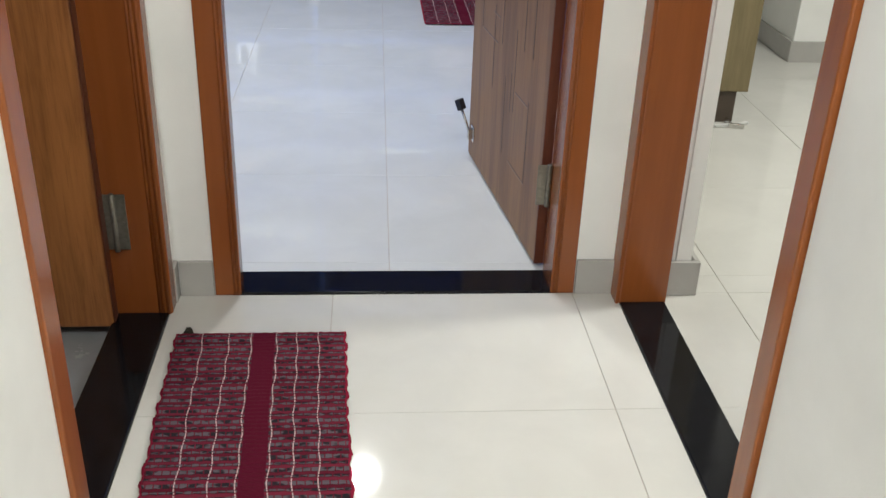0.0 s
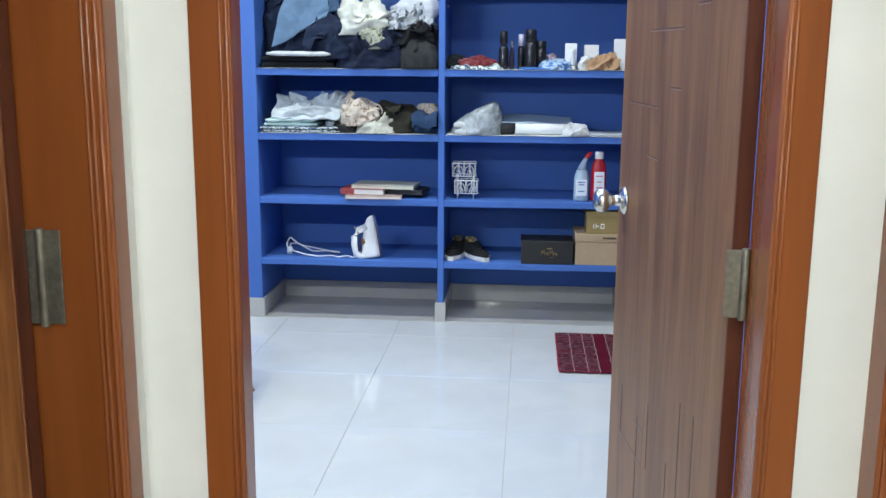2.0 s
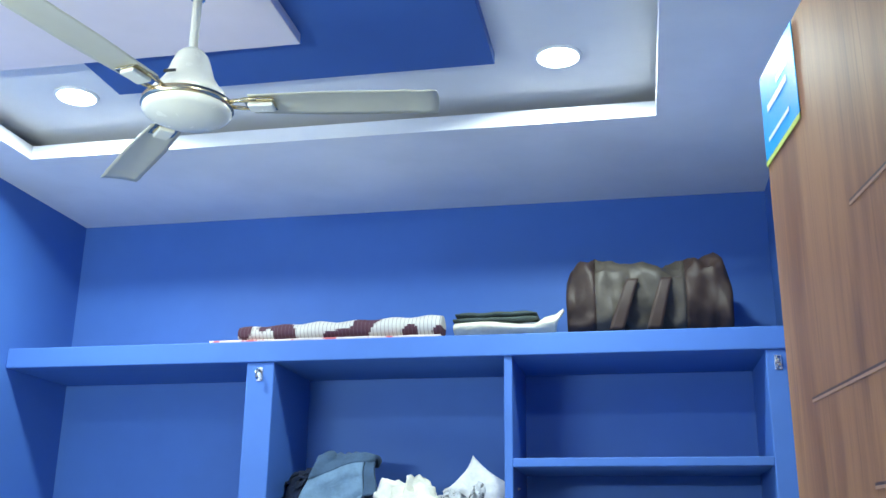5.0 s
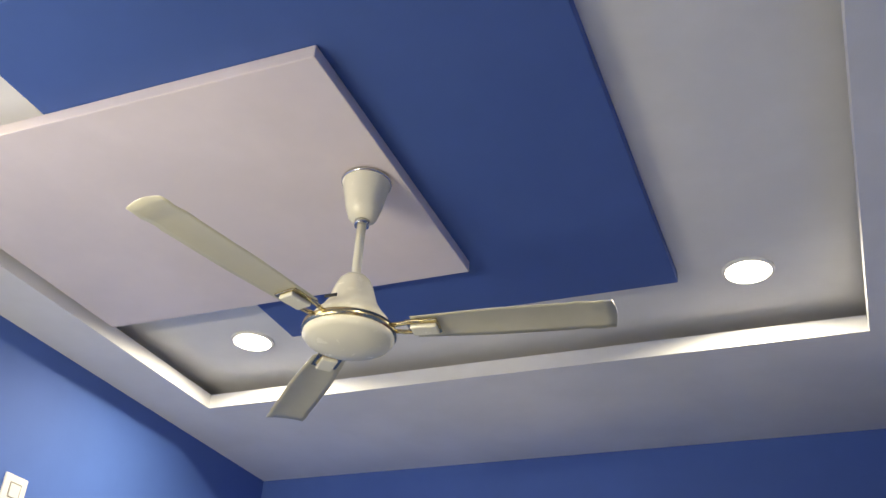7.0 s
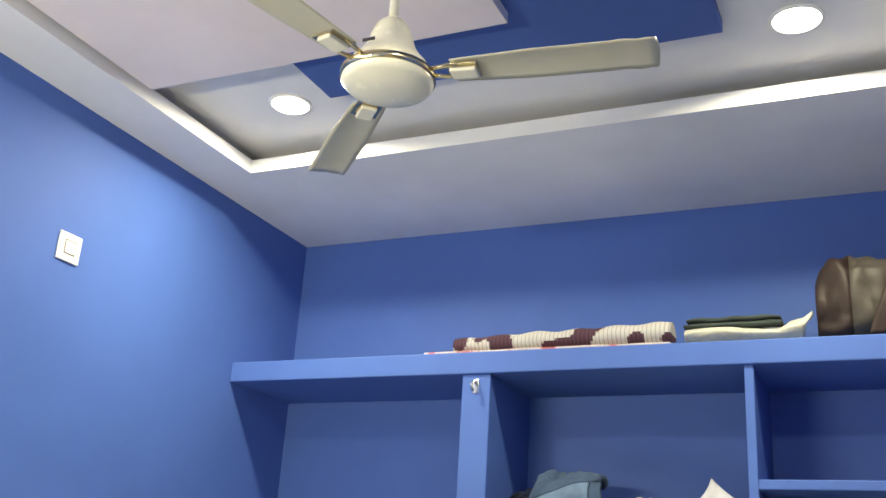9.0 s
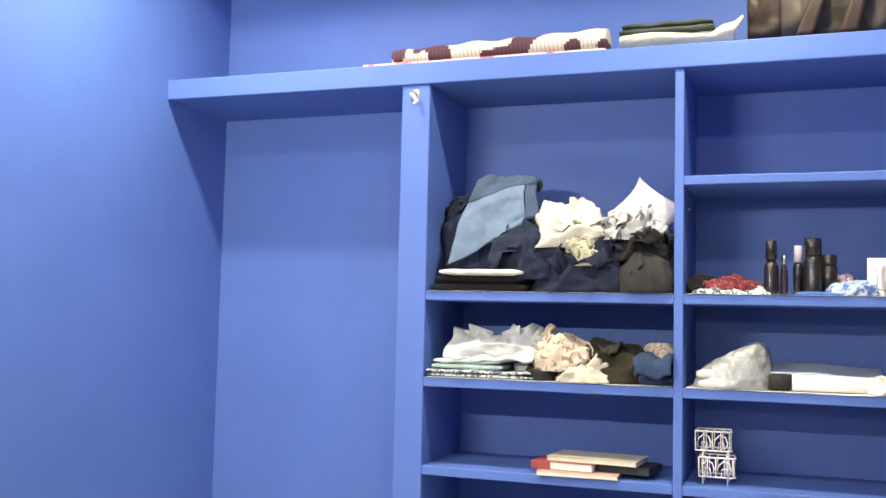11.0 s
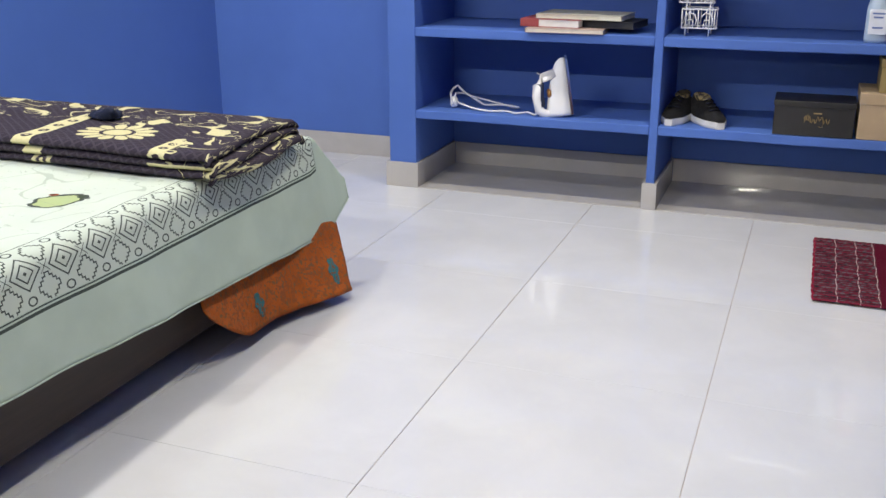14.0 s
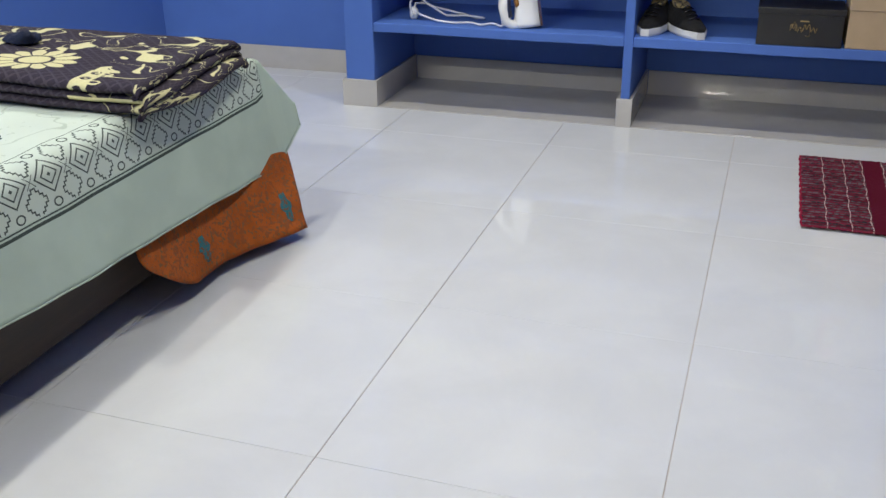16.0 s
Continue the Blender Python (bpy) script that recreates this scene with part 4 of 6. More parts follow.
garment("white_sleeve_shirt", crumple(-0.945, 6.20, Z3 + 0.03, 0.13, 0.24, 0.14, 14, 0.0, 0.03, 9.0, flaps=5, flap=0.07), C_SHIRT, "white shirt with its sleeve sticking up")
garment("dark_cloth", crumple(-0.90, 6.13, Z3 + 0.003, 0.14, 0.24, 0.075, 15), C_CHAR, "small dark cloth between shirts")
garment("beige_printed_shirt", crumple(-0.81, 6.14, Z3 + 0.04, 0.25, 0.28, 0.13, 16, 0.0, 0.028, 7.0, flaps=5, flap=0.09), C_BEIGE, "crumpled beige printed shirt")
garment("olive_trousers", crumple(-0.635, 6.17, Z3 + 0.003, 0.28, 0.30, 0.14, 17, 0.0, 0.026, 5.0, flaps=3, flap=0.09), C_OLIVE, "crumpled dark olive trousers")
garment("cream_cloth", crumple(-0.745, 6.05, Z3 + 0.003, 0.21, 0.13, 0.065, 18, 0.0, 0.022, 9.0, flaps=3, flap=0.055), C_CREAM, "cream cloth lying in front of the trousers")
garment("printed_cloth", crumple(-0.46, 6.22, Z3 + 0.09, 0.13, 0.22, 0.06, 19, 0.0, 0.018), C_BEIGE, "printed cloth behind a blue shirt")


def overhang(u, v):
    s = v * 0.27
    drop = max(0.0, s - 0.22)
    y = 6.20 - min(s, 0.22) - 0.014 * min(1.0, drop / 0.02)
    z = Z3 + 0.085 + 0.01 * math.sin(u * 8) - drop * 0.95 + 0.012 * noise.noise(Vector((u * 5, v * 7, 3)))
    return Vector((-0.468 + (u - 0.5) * 0.13, y + 0.008 * noise.noise(Vector((u * 6, v * 4, 9))), z))


garment("blue_shirt", sheet(16, 26, overhang, 0.022), C_BLUEBLACK, "slate blue shirt drooping over the shelf edge")
garment("folded_blue_shirt", folded(-0.47, 6.12, Z3 + 0.003, 0.125, 0.20, 0.075, 2, 20), C_BLUEBLACK, "folded slate blue shirt under another")

# third left compartment: books
BOOKS = (("book", -0.745, 6.075, Z2 + 0.0005, 0.30, 0.19, 0.016, 3, (0.50, 0.37, 0.31), (0.72, 0.68, 0.58)),
         ("book", -0.80, 6.10, Z2 + 0.0175, 0.235, 0.17, 0.030, -4, (0.30, 0.05, 0.05), (0.66, 0.66, 0.62)),
         ("book", -0.60, 6.14, Z2 + 0.0175, 0.26, 0.18, 0.026, -9, (0.015, 0.015, 0.02), (0.03, 0.03, 0.035)),
         ("book", -0.69, 6.13, Z2 + 0.048, 0.34, 0.20, 0.018, -5, (0.42, 0.41, 0.33), (0.64, 0.62, 0.50)))
for k, (nm, x, y, z, w, d, h, a, cover, pages) in enumerate(BOOKS):
    words = ("thin pinkish paperback", "thick red hardback", "black hard-covered diary", "long cream notebook")[k]
    b = thing("book", (x, y, z), words + " in a loose pile on the shelf", "book", "books in a pile")
    m = Matrix.Translation((x, y, z)) @ Matrix.Rotation(radians(a), 4, "Z")
    part("cover", local([(-w / 2, -d / 2, 0, w / 2, d / 2, 0.0018), (-w / 2, -d / 2, h - 0.0018, w / 2, d / 2, h), (-w / 2, -d / 2, 0.0018, -w / 2 + 0.002, d / 2, h - 0.0018)] + ([(-w / 2 + 0.002, -d / 2 - 0.001, 0.0018, -w / 2 + 0.075, -d / 2 + 0.002, h - 0.0018)] if k == 1 else []), 0.0006, m), plain("book cover", cover, 0.5), b)
    part("page_block", local([(-w / 2 + 0.0025, -d / 2 + 0.003, 0.002, w / 2 - 0.003, d / 2 - 0.003, h - 0.002)], 0, m), plain("book pages", pages, 0.8, vary=0.1, scale=300), b, "pale page block")

# lowest left compartment: an iron on its heel, with its cable
IX, IY = -0.79, 6.07
iron = thing("iron", (IX, IY, Z1), "white electric iron standing on its heel", "iron")


def iron_section(t, inset=0.0):
    """The sole's outline at height t: broad at the heel, pointed at the tip."""
    half = (0.052 - inset) * (max(0.0, 1 - t) ** 0.55)
    return half


IM = Matrix.Translation((IX, IY, Z1)) @ Matrix.Rotation(radians(27), 4, "Z") @ Matrix.Rotation(radians(-7), 4, "Y") @ Matrix.Diagonal((1.18, 0.97, 0.97, 1))
H_I = 0.235
bm = bmesh.new()
secs = []
for i in range(18):
    t = i / 17
    hw = max(0.003, iron_section(t * 0.985))
    secs.append([IM @ Vector((0.052, -hw, 0.004 + t * H_I)), IM @ Vector((0.052, hw, 0.004 + t * H_I)), IM @ Vector((0.060, hw * 0.96, 0.004 + t * H_I)), IM @ Vector((0.060, -hw * 0.96, 0.004 + t * H_I))])
loft(bm, secs, smooth=False)
part("soleplate", bm, CHROME, iron, "polished metal soleplate")
bm = bmesh.new()
secs = []
for i in range(18):
    t = i / 17
    hw = max(0.004, iron_section(t * 0.97, 0.004))
    depth = 0.062 * (1 - t) ** 0.5 + 0.014
    secs.append([IM @ Vector((0.051 - depth * max(0.0, math.sin(a)), hw * math.cos(a), 0.003 + t * H_I * 0.97)) for a in [math.pi * k / 9 for k in range(10)]])
loft(bm, secs)
part("body", bm, WHITE_PLASTIC, iron)
bm = bmesh.new()
tube(bm, [IM @ Vector(p) for p in ((0.01, 0, 0.012), (-0.030, 0, 0.012), (-0.046, 0, 0.03), (-0.05, 0, 0.085), (-0.046, 0, 0.13), (-0.026, 0, 0.162), (0.015, 0, 0.172))], 0.0195, 16)
part("handle", bm, WHITE_PLASTIC, iron)
part("grip", tube(bmesh.new(), [IM @ Vector(p) for p in ((-0.0385, 0, 0.045), (-0.0415, 0, 0.09), (-0.037, 0, 0.14))], 0.0165, 14), plain("dark blue grip", (0.02, 0.03, 0.07), 0.5), iron, "dark blue grip")
part("dial", lathe(bmesh.new(), [(0.02, 0), (0.019, 0.008), (0.014, 0.01)], 20, m=IM @ Matrix.Translation((-0.004, 0, 0.095)) @ Matrix.Rotation(-math.pi / 2, 4, "Y")), plain("amber dial", (0.28, 0.13, 0.03), 0.4), iron, "amber temperature dial")
part("spout", lathe(bmesh.new(), [(0.006, 0), (0.004, 0.016)], 12, m=IM @ Matrix.Translation((-0.03, 0, 0.178)) @ Matrix.Rotation(-1.1, 4, "Y")), CHROME, iron)
bm = bmesh.new()
pts = []
zc = Z1 + 0.0055
knots = [(IX - 0.05, 6.05), (-0.86, 6.035), (-0.90, 6.075), (-0.94, 6.04), (-0.985, 6.07), (-1.05, 6.05), (-1.12, 6.06), (-1.20, 6.09), (-1.225, 6.13), (-1.19, 6.17), (-1.10, 6.13), (-1.02, 6.14), (-0.95, 6.12), (-0.99, 6.16), (-1.08, 6.19), (-1.17, 6.15), (-1.235, 6.18), (-1.24, 6.11), (-1.215, 6.07)]
lift = [0.012, 0, 0, 0, 0, 0, 0.004, 0.02, 0.05, 0.045, 0.01, 0.012, 0.01, 0.0, 0.012, 0.04, 0.075, 0.055, 0.004]
for i in range(len(knots) - 1):
    a, b = knots[i], knots[i + 1]
    p0, p3 = knots[max(0, i - 1)], knots[min(len(knots) - 1, i + 2)]
    for k in range(6):
        t = k / 6
        w0, w1, w2, w3 = -0.5 * t + t * t - 0.5 * t ** 3, 1 - 2.5 * t * t + 1.5 * t ** 3, 0.5 * t + 2 * t * t - 1.5 * t ** 3, -0.5 * t * t + 0.5 * t ** 3
        pts.append((w0 * p0[0] + w1 * a[0] + w2 * b[0] + w3 * p3[0], w0 * p0[1] + w1 * a[1] + w2 * b[1] + w3 * p3[1], zc + lift[i] * (1 - t) + lift[i + 1] * t))
tube(bm, pts, 0.0042, 8)
cable = part("cable", bm, fabric("white braided cable", (0.66, 0.67, 0.70)), iron, "white braided mains cable in loops")
part("plug", lathe(bmesh.new(), [(0.012, 0), (0.017, 0.012), (0.016, 0.034), (0.006, 0.045)], 14, m=Matrix.Translation((-1.222, 6.10, Z1 + 0.004))), WHITE_PLASTIC, cable)

# upper right compartment: toiletries
ZR = Z4 + 0.004


def bottle(x, y, rows, mat, label, cap=None, capmat=None, name="bottle", seg=20, z=ZR, flat=1.0):
    t = thing(name, (x, y, z), label, "bottle", "toiletries on the shelf" if z == ZR else "")
    m = Matrix.Translation((x, y, z)) @ Matrix.Diagonal((1, flat, 1, 1))
    part("body", lathe(bmesh.new(), rows, seg, m=m), mat, t)
    if cap:
        part("cap", lathe(bmesh.new(), cap, seg, m=m), capmat or mat, t)
    return t


bottle(-0.068, 6.09, [(0.024, 0), (0.026, 0.01), (0.025, 0.1), (0.014, 0.125)], PL_BLACK, "tall black deodorant spray bottle", [(0.013, 0.1255), (0.02, 0.128), (0.019, 0.19), (0.015, 0.195)])
bottle(-0.026, 6.12, [(0.013, 0), (0.015, 0.02), (0.013, 0.09), (0.006, 0.11)], plain("dark glass", (0.03, 0.02, 0.03), 0.1), "small dark perfume bottle with a silver top", [(0.006, 0.1105), (0.009, 0.112), (0.008, 0.145)], CHROME)
bottle(0.022, 6.12, [(0.017, 0), (0.018, 0.1), (0.012, 0.118)], PL_BLACK, "black spray can with a grey cap", [(0.012, 0.1185), (0.015, 0.12), (0.014, 0.178)], plain("lilac grey cap", (0.35, 0.33, 0.42), 0.4))
bottle(0.072, 6.10, [(0.032, 0), (0.034, 0.02), (0.033, 0.12), (0.027, 0.14)], PL_BLACK, "stout black bottle with a ribbed cap", [(0.026, 0.1405), (0.029, 0.142), (0.029, 0.198), (0.025, 0.203)])
bottle(0.125, 6.11, [(0.026, 0), (0.027, 0.1), (0.02, 0.108)], PL_BLACK, "short black jar with a flat lid", [(0.025, 0.1085), (0.026, 0.112), (0.026, 0.142), (0.024, 0.145)])
for x, y, w, d, h, a, lab in ((0.278, 6.10, 0.06, 0.03, 0.132, -5, "slim white tube carton standing upright"), (0.385, 6.13, 0.072, 0.04, 0.125, 4, "white carton standing behind brown paper"), (0.532, 6.10, 0.068, 0.045, 0.155, -3, "tall white carton standing at the shelf end")):
    m = Matrix.Translation((x, y, ZR)) @ Matrix.Rotation(radians(a), 4, "Z") @ Matrix.Rotation(radians(-4), 4, "X")
    c = thing("carton", (x, y, ZR), lab, "box", "white cartons")
    part("box", local([(-w / 2, -d / 2, 0.001, w / 2, d / 2, h)], 0.001, m), CARD_W, c)
t = thing("cream_tube", (0.285, 6.065, ZR), "silver cream tube standing on its cap", "tube")
bm = loft(bmesh.new(), [[Vector((0.288 + (0.014 if k > 5 else 0.016 - 0.001 * k) * math.cos(a), 6.062 + (0.014 * (1 - k / 8.5)) * math.sin(a), ZR + 0.018 + 0.011 * k)) for a in [2 * math.pi * i / 16 for i in range(16)]] for k in range(9)])
part("body", bm, plain("silver laminate", (0.55, 0.58, 0.62), 0.3, 0.5), t)
part("cap", lathe(bmesh.new(), [(0.014, 0), (0.013, 0.018)], 16, m=Matrix.Translation((0.288, 6.062, ZR))), WHITE_PLASTIC, t)
solo("red_pouch", crumple(-0.205, 6.10, ZR + 0.016, 0.20, 0.15, 0.036, 31, 0.0, 0.02, 12.0), C_PINK, "crumpled red patterned cloth pouch", "pouch")
solo("black_pouch", crumple(-0.30, 6.13, ZR, 0.12, 0.16, 0.055, 32, 0.0, 0.015, 12.0), C_BLACK, "small black cloth pouch on the shelf", "pouch")
solo("printed_paper", crumple(-0.21, 6.055, ZR - 0.002, 0.28, 0.10, 0.026, 33, 0.0, 0.012, 18.0), C_CHECK, "crumpled printed paper scraps on the shelf", "paper")
solo("brown_paper_bag", crumple(0.425, 6.055, ZR, 0.18, 0.12, 0.072, 34, 0.06, 0.022, 13.0), GREYPAPER, "crumpled brown paper bag", "paper bag")
solo("white_wrapper", crumple(0.352, 6.06, ZR, 0.07, 0.08, 0.075, 35, 0.0, 0.014, 16.0), C_WHITE, "crumpled white wrapper beside brown paper", "wrapper")
solo("blue_wrapper", crumple(0.205, 6.065, ZR - 0.002, 0.17, 0.10, 0.038, 36, 0.0, 0.016, 16.0), fabric("pale blue wrapper", (0.36, 0.48, 0.60), (0.08, 0.16, 0.42), 45.0, rough=0.4), "crumpled pale blue wrapper", "wrapper")
solo("blue_packet", folded(0.09, 6.05, ZR - 0.002, 0.16, 0.07, 0.012, 1, 37), fabric("blue foil packet", (0.05, 0.14, 0.42), rough=0.35), "flat blue packet in front of bottles", "packet")
solo("purple_wrapper", crumple(0.178, 6.15, ZR, 0.08, 0.10, 0.075, 38, 0.0, 0.016, 16.0), fabric("striped wrapper", (0.40, 0.33, 0.40), (0.05, 0.03, 0.08), 60.0, rough=0.4), "crumpled purple striped sachet behind the wrappers", "sachet")
solo("white_scrap", crumple(0.562, 6.045, ZR, 0.045, 0.06, 0.032, 39, 0.0, 0.01, 20.0), C_WHITE, "small white paper scrap", "paper")

# second right compartment: plastic bag, folder, roll
def film(name, c, rough=0.22):
    g = Graph(name)
    v = g.coords()
    f = g.noise(v, 16.0, 5, 0.6, 0.6)
    g.bump(g.math("ADD", f, g.math("MULTIPLY", g.noise(v, 70.0, 4), 0.4)), 0.8, 0.006)
    return g.set(g.mix(g.ramp(f, 0.35, 0.65), dim(c, 0.7), dim(c, 1.2)), rough, spec=0.6)


FILM = film("clear wrapping", (0.30, 0.33, 0.34))
z = Z3 + 0.003
solo("plastic_bag", crumple(-0.205, 6.11, z, 0.27, 0.24, 0.145, 41, 0.10, 0.009, 8.0, 2.2, wedge=0.42), FILM, "crumpled translucent plastic bag with a white packet", "bag")
solo("white_packet", folded(-0.235, 6.035, z, 0.16, 0.07, 0.065, 2, 42), C_WHITE, "white packet showing through a plastic bag", "packet")
solo("plastic_bag", crumple(-0.125, 6.17, z, 0.11, 0.18, 0.15, 43, 0.22, 0.010, 9.0, 1.8), FILM, "loose top of crumpled plastic wrapping", "bag")
fld = thing("document_folder", (0.08, 6.16, z), "grey-blue plastic document folder lying flat", "folder")
bm = sheet(24, 12, lambda u, v: Vector((-0.10 + 0.40 * u, 6.07 + 0.22 * v, z + 0.058 + 0.030 * v + 0.006 * math.sin(u * 5) + 0.004 * noise.noise(Vector((u * 5, v * 4, 0))))), 0.006)
part("sleeve", bm, plain("grey-blue sleeve", (0.27, 0.34, 0.42), 0.3, vary=0.15), fld)
rl = thing("paper_roll", (0.02, 6.06, z), "white rolled papers with a dark end", "paper roll")
bm = bmesh.new()
tube(bm, [(0.0, 6.055, z + 0.03), (0.32, 6.075, z + 0.028)], 0.029, 20)
part("roll", bm, CARD_W, rl)
bm = bmesh.new()
tube(bm, [(-0.075, 6.05, z + 0.03), (-0.005, 6.055, z + 0.03)], 0.027, 20)
part("dark_end", bm, C_CHAR, rl, "dark wrapped end")
solo("crumpled_paper", crumple(0.315, 6.05, z, 0.15, 0.13, 0.06, 44, 0.0, 0.016, 10.0), C_WHITE, "crumpled white paper at the end of a roll", "paper")
solo("flat_envelope", folded(0.475, 6.13, z, 0.21, 0.22, 0.012, 1, 45), plain("grey envelope", (0.42, 0.45, 0.49), 0.6), "flat grey envelope lying on the shelf liner", "envelope")

# third right compartment: wire rack and cleaner bottles
z = Z2 + 0.001
rack = thing("wire_rack", (-0.255, 6.07, z), "small white wire basket rack, two tiers", "rack")
WIRE = plain("white coated wire", (0.74, 0.75, 0.76), 0.4)
for k in range(2):
    b0 = z + 0.028 + 0.092 * k
    dx = 0.012 * (k == 0) - 0.004
    x0, x1, y0, y1 = -0.322 + dx, -0.205 + dx, 6.055, 6.155
    for zz, r in ((b0, 0.003), (b0 + 0.068, 0.0036)):
        part("rim_wire", tube(bmesh.new(), [(x0, y0, zz), (x1, y0, zz), (x1 + 0.008, y0 + 0.012, zz), (x1, y1, zz), (x0, y1, zz)], r, 6, closed=True), WIRE, rack)
    for i in range(5):
        xx = x0 + (x1 - x0) * i / 4
        part("upright_wire", tube(bmesh.new(), [(xx, y0, b0 + 0.068), (xx, y0, b0), (xx, y1, b0), (xx, y1, b0 + 0.068)], 0.0026, 6), WIRE, rack)
    for i in range(2):
        xa = x0 + 0.006 + 0.058 * i
        part("scroll_wire", tube(bmesh.new(), [(xa, y0 - 0.003, b0 + 0.016), (xa + 0.006, y0 - 0.003, b0 + 0.042), (xa + 0.02, y0 - 0.003, b0 + 0.056), (xa + 0.04, y0 - 0.003, b0 + 0.05), (xa + 0.047, y0 - 0.003, b0 + 0.03), (xa + 0.044, y0 - 0.003, b0 + 0.012)], 0.0028, 6), WIRE, rack)
        part("scroll_wire", tube(bmesh.new(), [(xa + 0.014, y0 - 0.003, b0 + 0.002), (xa + 0.017, y0 - 0.003, b0 + 0.03), (xa + 0.033, y0 - 0.003, b0 + 0.03), (xa + 0.036, y0 - 0.003, b0 + 0.002)], 0.0028, 6), WIRE, rack)
for xx in (-0.30, -0.215):
    for yy in (6.058, 6.15):
        part("leg", tube(bmesh.new(), [(xx, yy, z), (xx, yy, z + 0.125)], 0.003, 6), WIRE, rack)

t = bottle(0.352, 6.06, [(0.036, 0), (0.039, 0.012), (0.038, 0.12), (0.03, 0.155), (0.024, 0.165)], PL_BLUEGREY, "grey-blue toilet cleaner bottle with an angled red cap", name="cleaner_bottle", z=z, flat=0.62)
m = Matrix.Translation((0.352, 6.06, z + 0.165))
bm = loft(bmesh.new(), [[m @ Vector((0.022 * (1 - 0.45 * k / 5) * math.cos(a) + 0.022 * (k / 5) ** 1.5, 0.6 * 0.024 * (1 - 0.4 * k / 5) * math.sin(a), 0.012 * k)) for a in [2 * math.pi * i / 16 for i in range(16)]] for k in range(6)])
part("neck", bm, PL_BLUEGREY, t)
bm = loft(bmesh.new(), [[m @ Vector((0.014 * math.cos(a) + 0.024 + 0.006 * k, 0.011 * math.sin(a), 0.061 + 0.010 * k)) for a in [2 * math.pi * i / 14 for i in range(14)]] for k in range(4)])
part("cap", bm, PL_RED, t, "red screw cap")
part("label_panel", boxes([(0.323, 6.0325, z + 0.03, 0.381, 6.0345, z + 0.115)], 0.0008), PL_LABEL, t, "pale printed label")
for zz, w in ((0.098, 0.04), (0.085, 0.03), (0.05, 0.034)):
    part("print_bar", boxes([(0.352 - w / 2, 6.0318, z + zz, 0.352 + w / 2, 6.0324, z + zz + 0.006)]), plain("blue print", (0.10, 0.16, 0.36), 0.5), t)
t = bottle(0.442, 6.075, [(0.038, 0), (0.041, 0.014), (0.040, 0.15), (0.034, 0.195), (0.022, 0.212), (0.019, 0.22)], PL_RED, "red bathroom cleaner bottle with a white cap", [(0.02, 0.2205), (0.022, 0.222), (0.021, 0.256), (0.018, 0.259)], WHITE_PLASTIC, name="cleaner_bottle", z=z, flat=0.62)
part("label_panel", boxes([(0.418, 6.0455, z + 0.045, 0.47, 6.048, z + 0.155)], 0.0008), PL_LABEL, t, "pale oval label")
for zz, w in ((0.13, 0.036), (0.10, 0.026), (0.07, 0.03)):
    part("print_bar", boxes([(0.444 - w / 2, 6.0448, z + zz, 0.444 + w / 2, 6.0454, z + zz + 0.005)]), PL_RED, t)

# lowest right compartment: shoes and boxes
SHOE_K = fabric("black mesh upper", (0.010, 0.010, 0.011), weave=500)
SOLE_W = plain("white rubber sole", (0.62, 0.62, 0.60), 0.5, vary=0.12)
LINING = fabric("tan lining", (0.30, 0.24, 0.12), (0.06, 0.05, 0.04), 60.0)


def shoe(x, y, turn, flip):
    z0 = Z1 + 0.001
    m = Matrix.Translation((x, y, z0)) @ Matrix.Rotation(radians(turn), 4, "Z")
    s = thing("shoe", (x, y, z0), "black sneaker with a white rubber sole and tan lining", "shoe", "pair of sneakers")
    L = 0.27

    def outline(t):
        return 0.034 + 0.017 * math.sin(math.pi * min(1, t * 1.05)) ** 0.8 - 0.020 * max(0, t - 0.8) / 0.2 - 0.012 * max(0, 0.12 - t) / 0.12
    bm = bmesh.new()
    ring = [(L * t, outline(t)) for t in [k / 16 for k in range(17)]]
    pts = [(px - L / 2, w) for px, w in ring] + [(px - L / 2, -w) for px, w in reversed(ring)]
    loft(bm, [[m @ Vector((px, w * 0.97, 0)) for px, w in pts], [m @ Vector((px, w * 1.05, 0.008)) for px, w in pts], [m @ Vector((px, w * 1.03, 0.026 + 0.004 * (px < -0.06))) for px, w in pts]], smooth=False)
    part("sole", bm, SOLE_W, s, "white rubber sole")
    bm = bmesh.new()
    secs = []
    for k in range(17):
        t = k / 16
        w = outline(t)
        top = 0.095 - 0.012 * t if t < 0.42 else 0.09 - 0.062 * ((t - 0.42) / 0.58) ** 1.2
        secs.append([m @ Vector((L * (t - 0.5), w * math.cos(a) * (1 - 0.28 * max(0, math.sin(a))), 0.024 + (top - 0.024) * max(0, math.sin(a)) ** 0.8)) for a in [math.pi * j / 12 for j in range(13)]])
    loft(bm, secs)
    part("upper", bm, SHOE_K, s)
    bm = lathe(bmesh.new(), [(0.030, 0), (0.036, 0.012), (0.030, 0.018), (0.02, 0.012)], 20, m=m @ Matrix.Translation((-0.06, 0, 0.08)) @ Matrix.Rotation(0.12, 4, "Y") @ Matrix.Diagonal((1.5, 0.8, 1, 1)))
    part("collar", bm, LINING, s, "tan padded collar")
    for k in range(4):
        xx = 0.0 + 0.022 * k
        part("lace", tube(bmesh.new(), [m @ Vector((xx, -0.022, 0.082 - 0.008 * k)), m @ Vector((xx + 0.004, 0, 0.094 - 0.010 * k)), m @ Vector((xx, 0.022, 0.082 - 0.008 * k))], 0.003, 6), PL_BLACK, s)


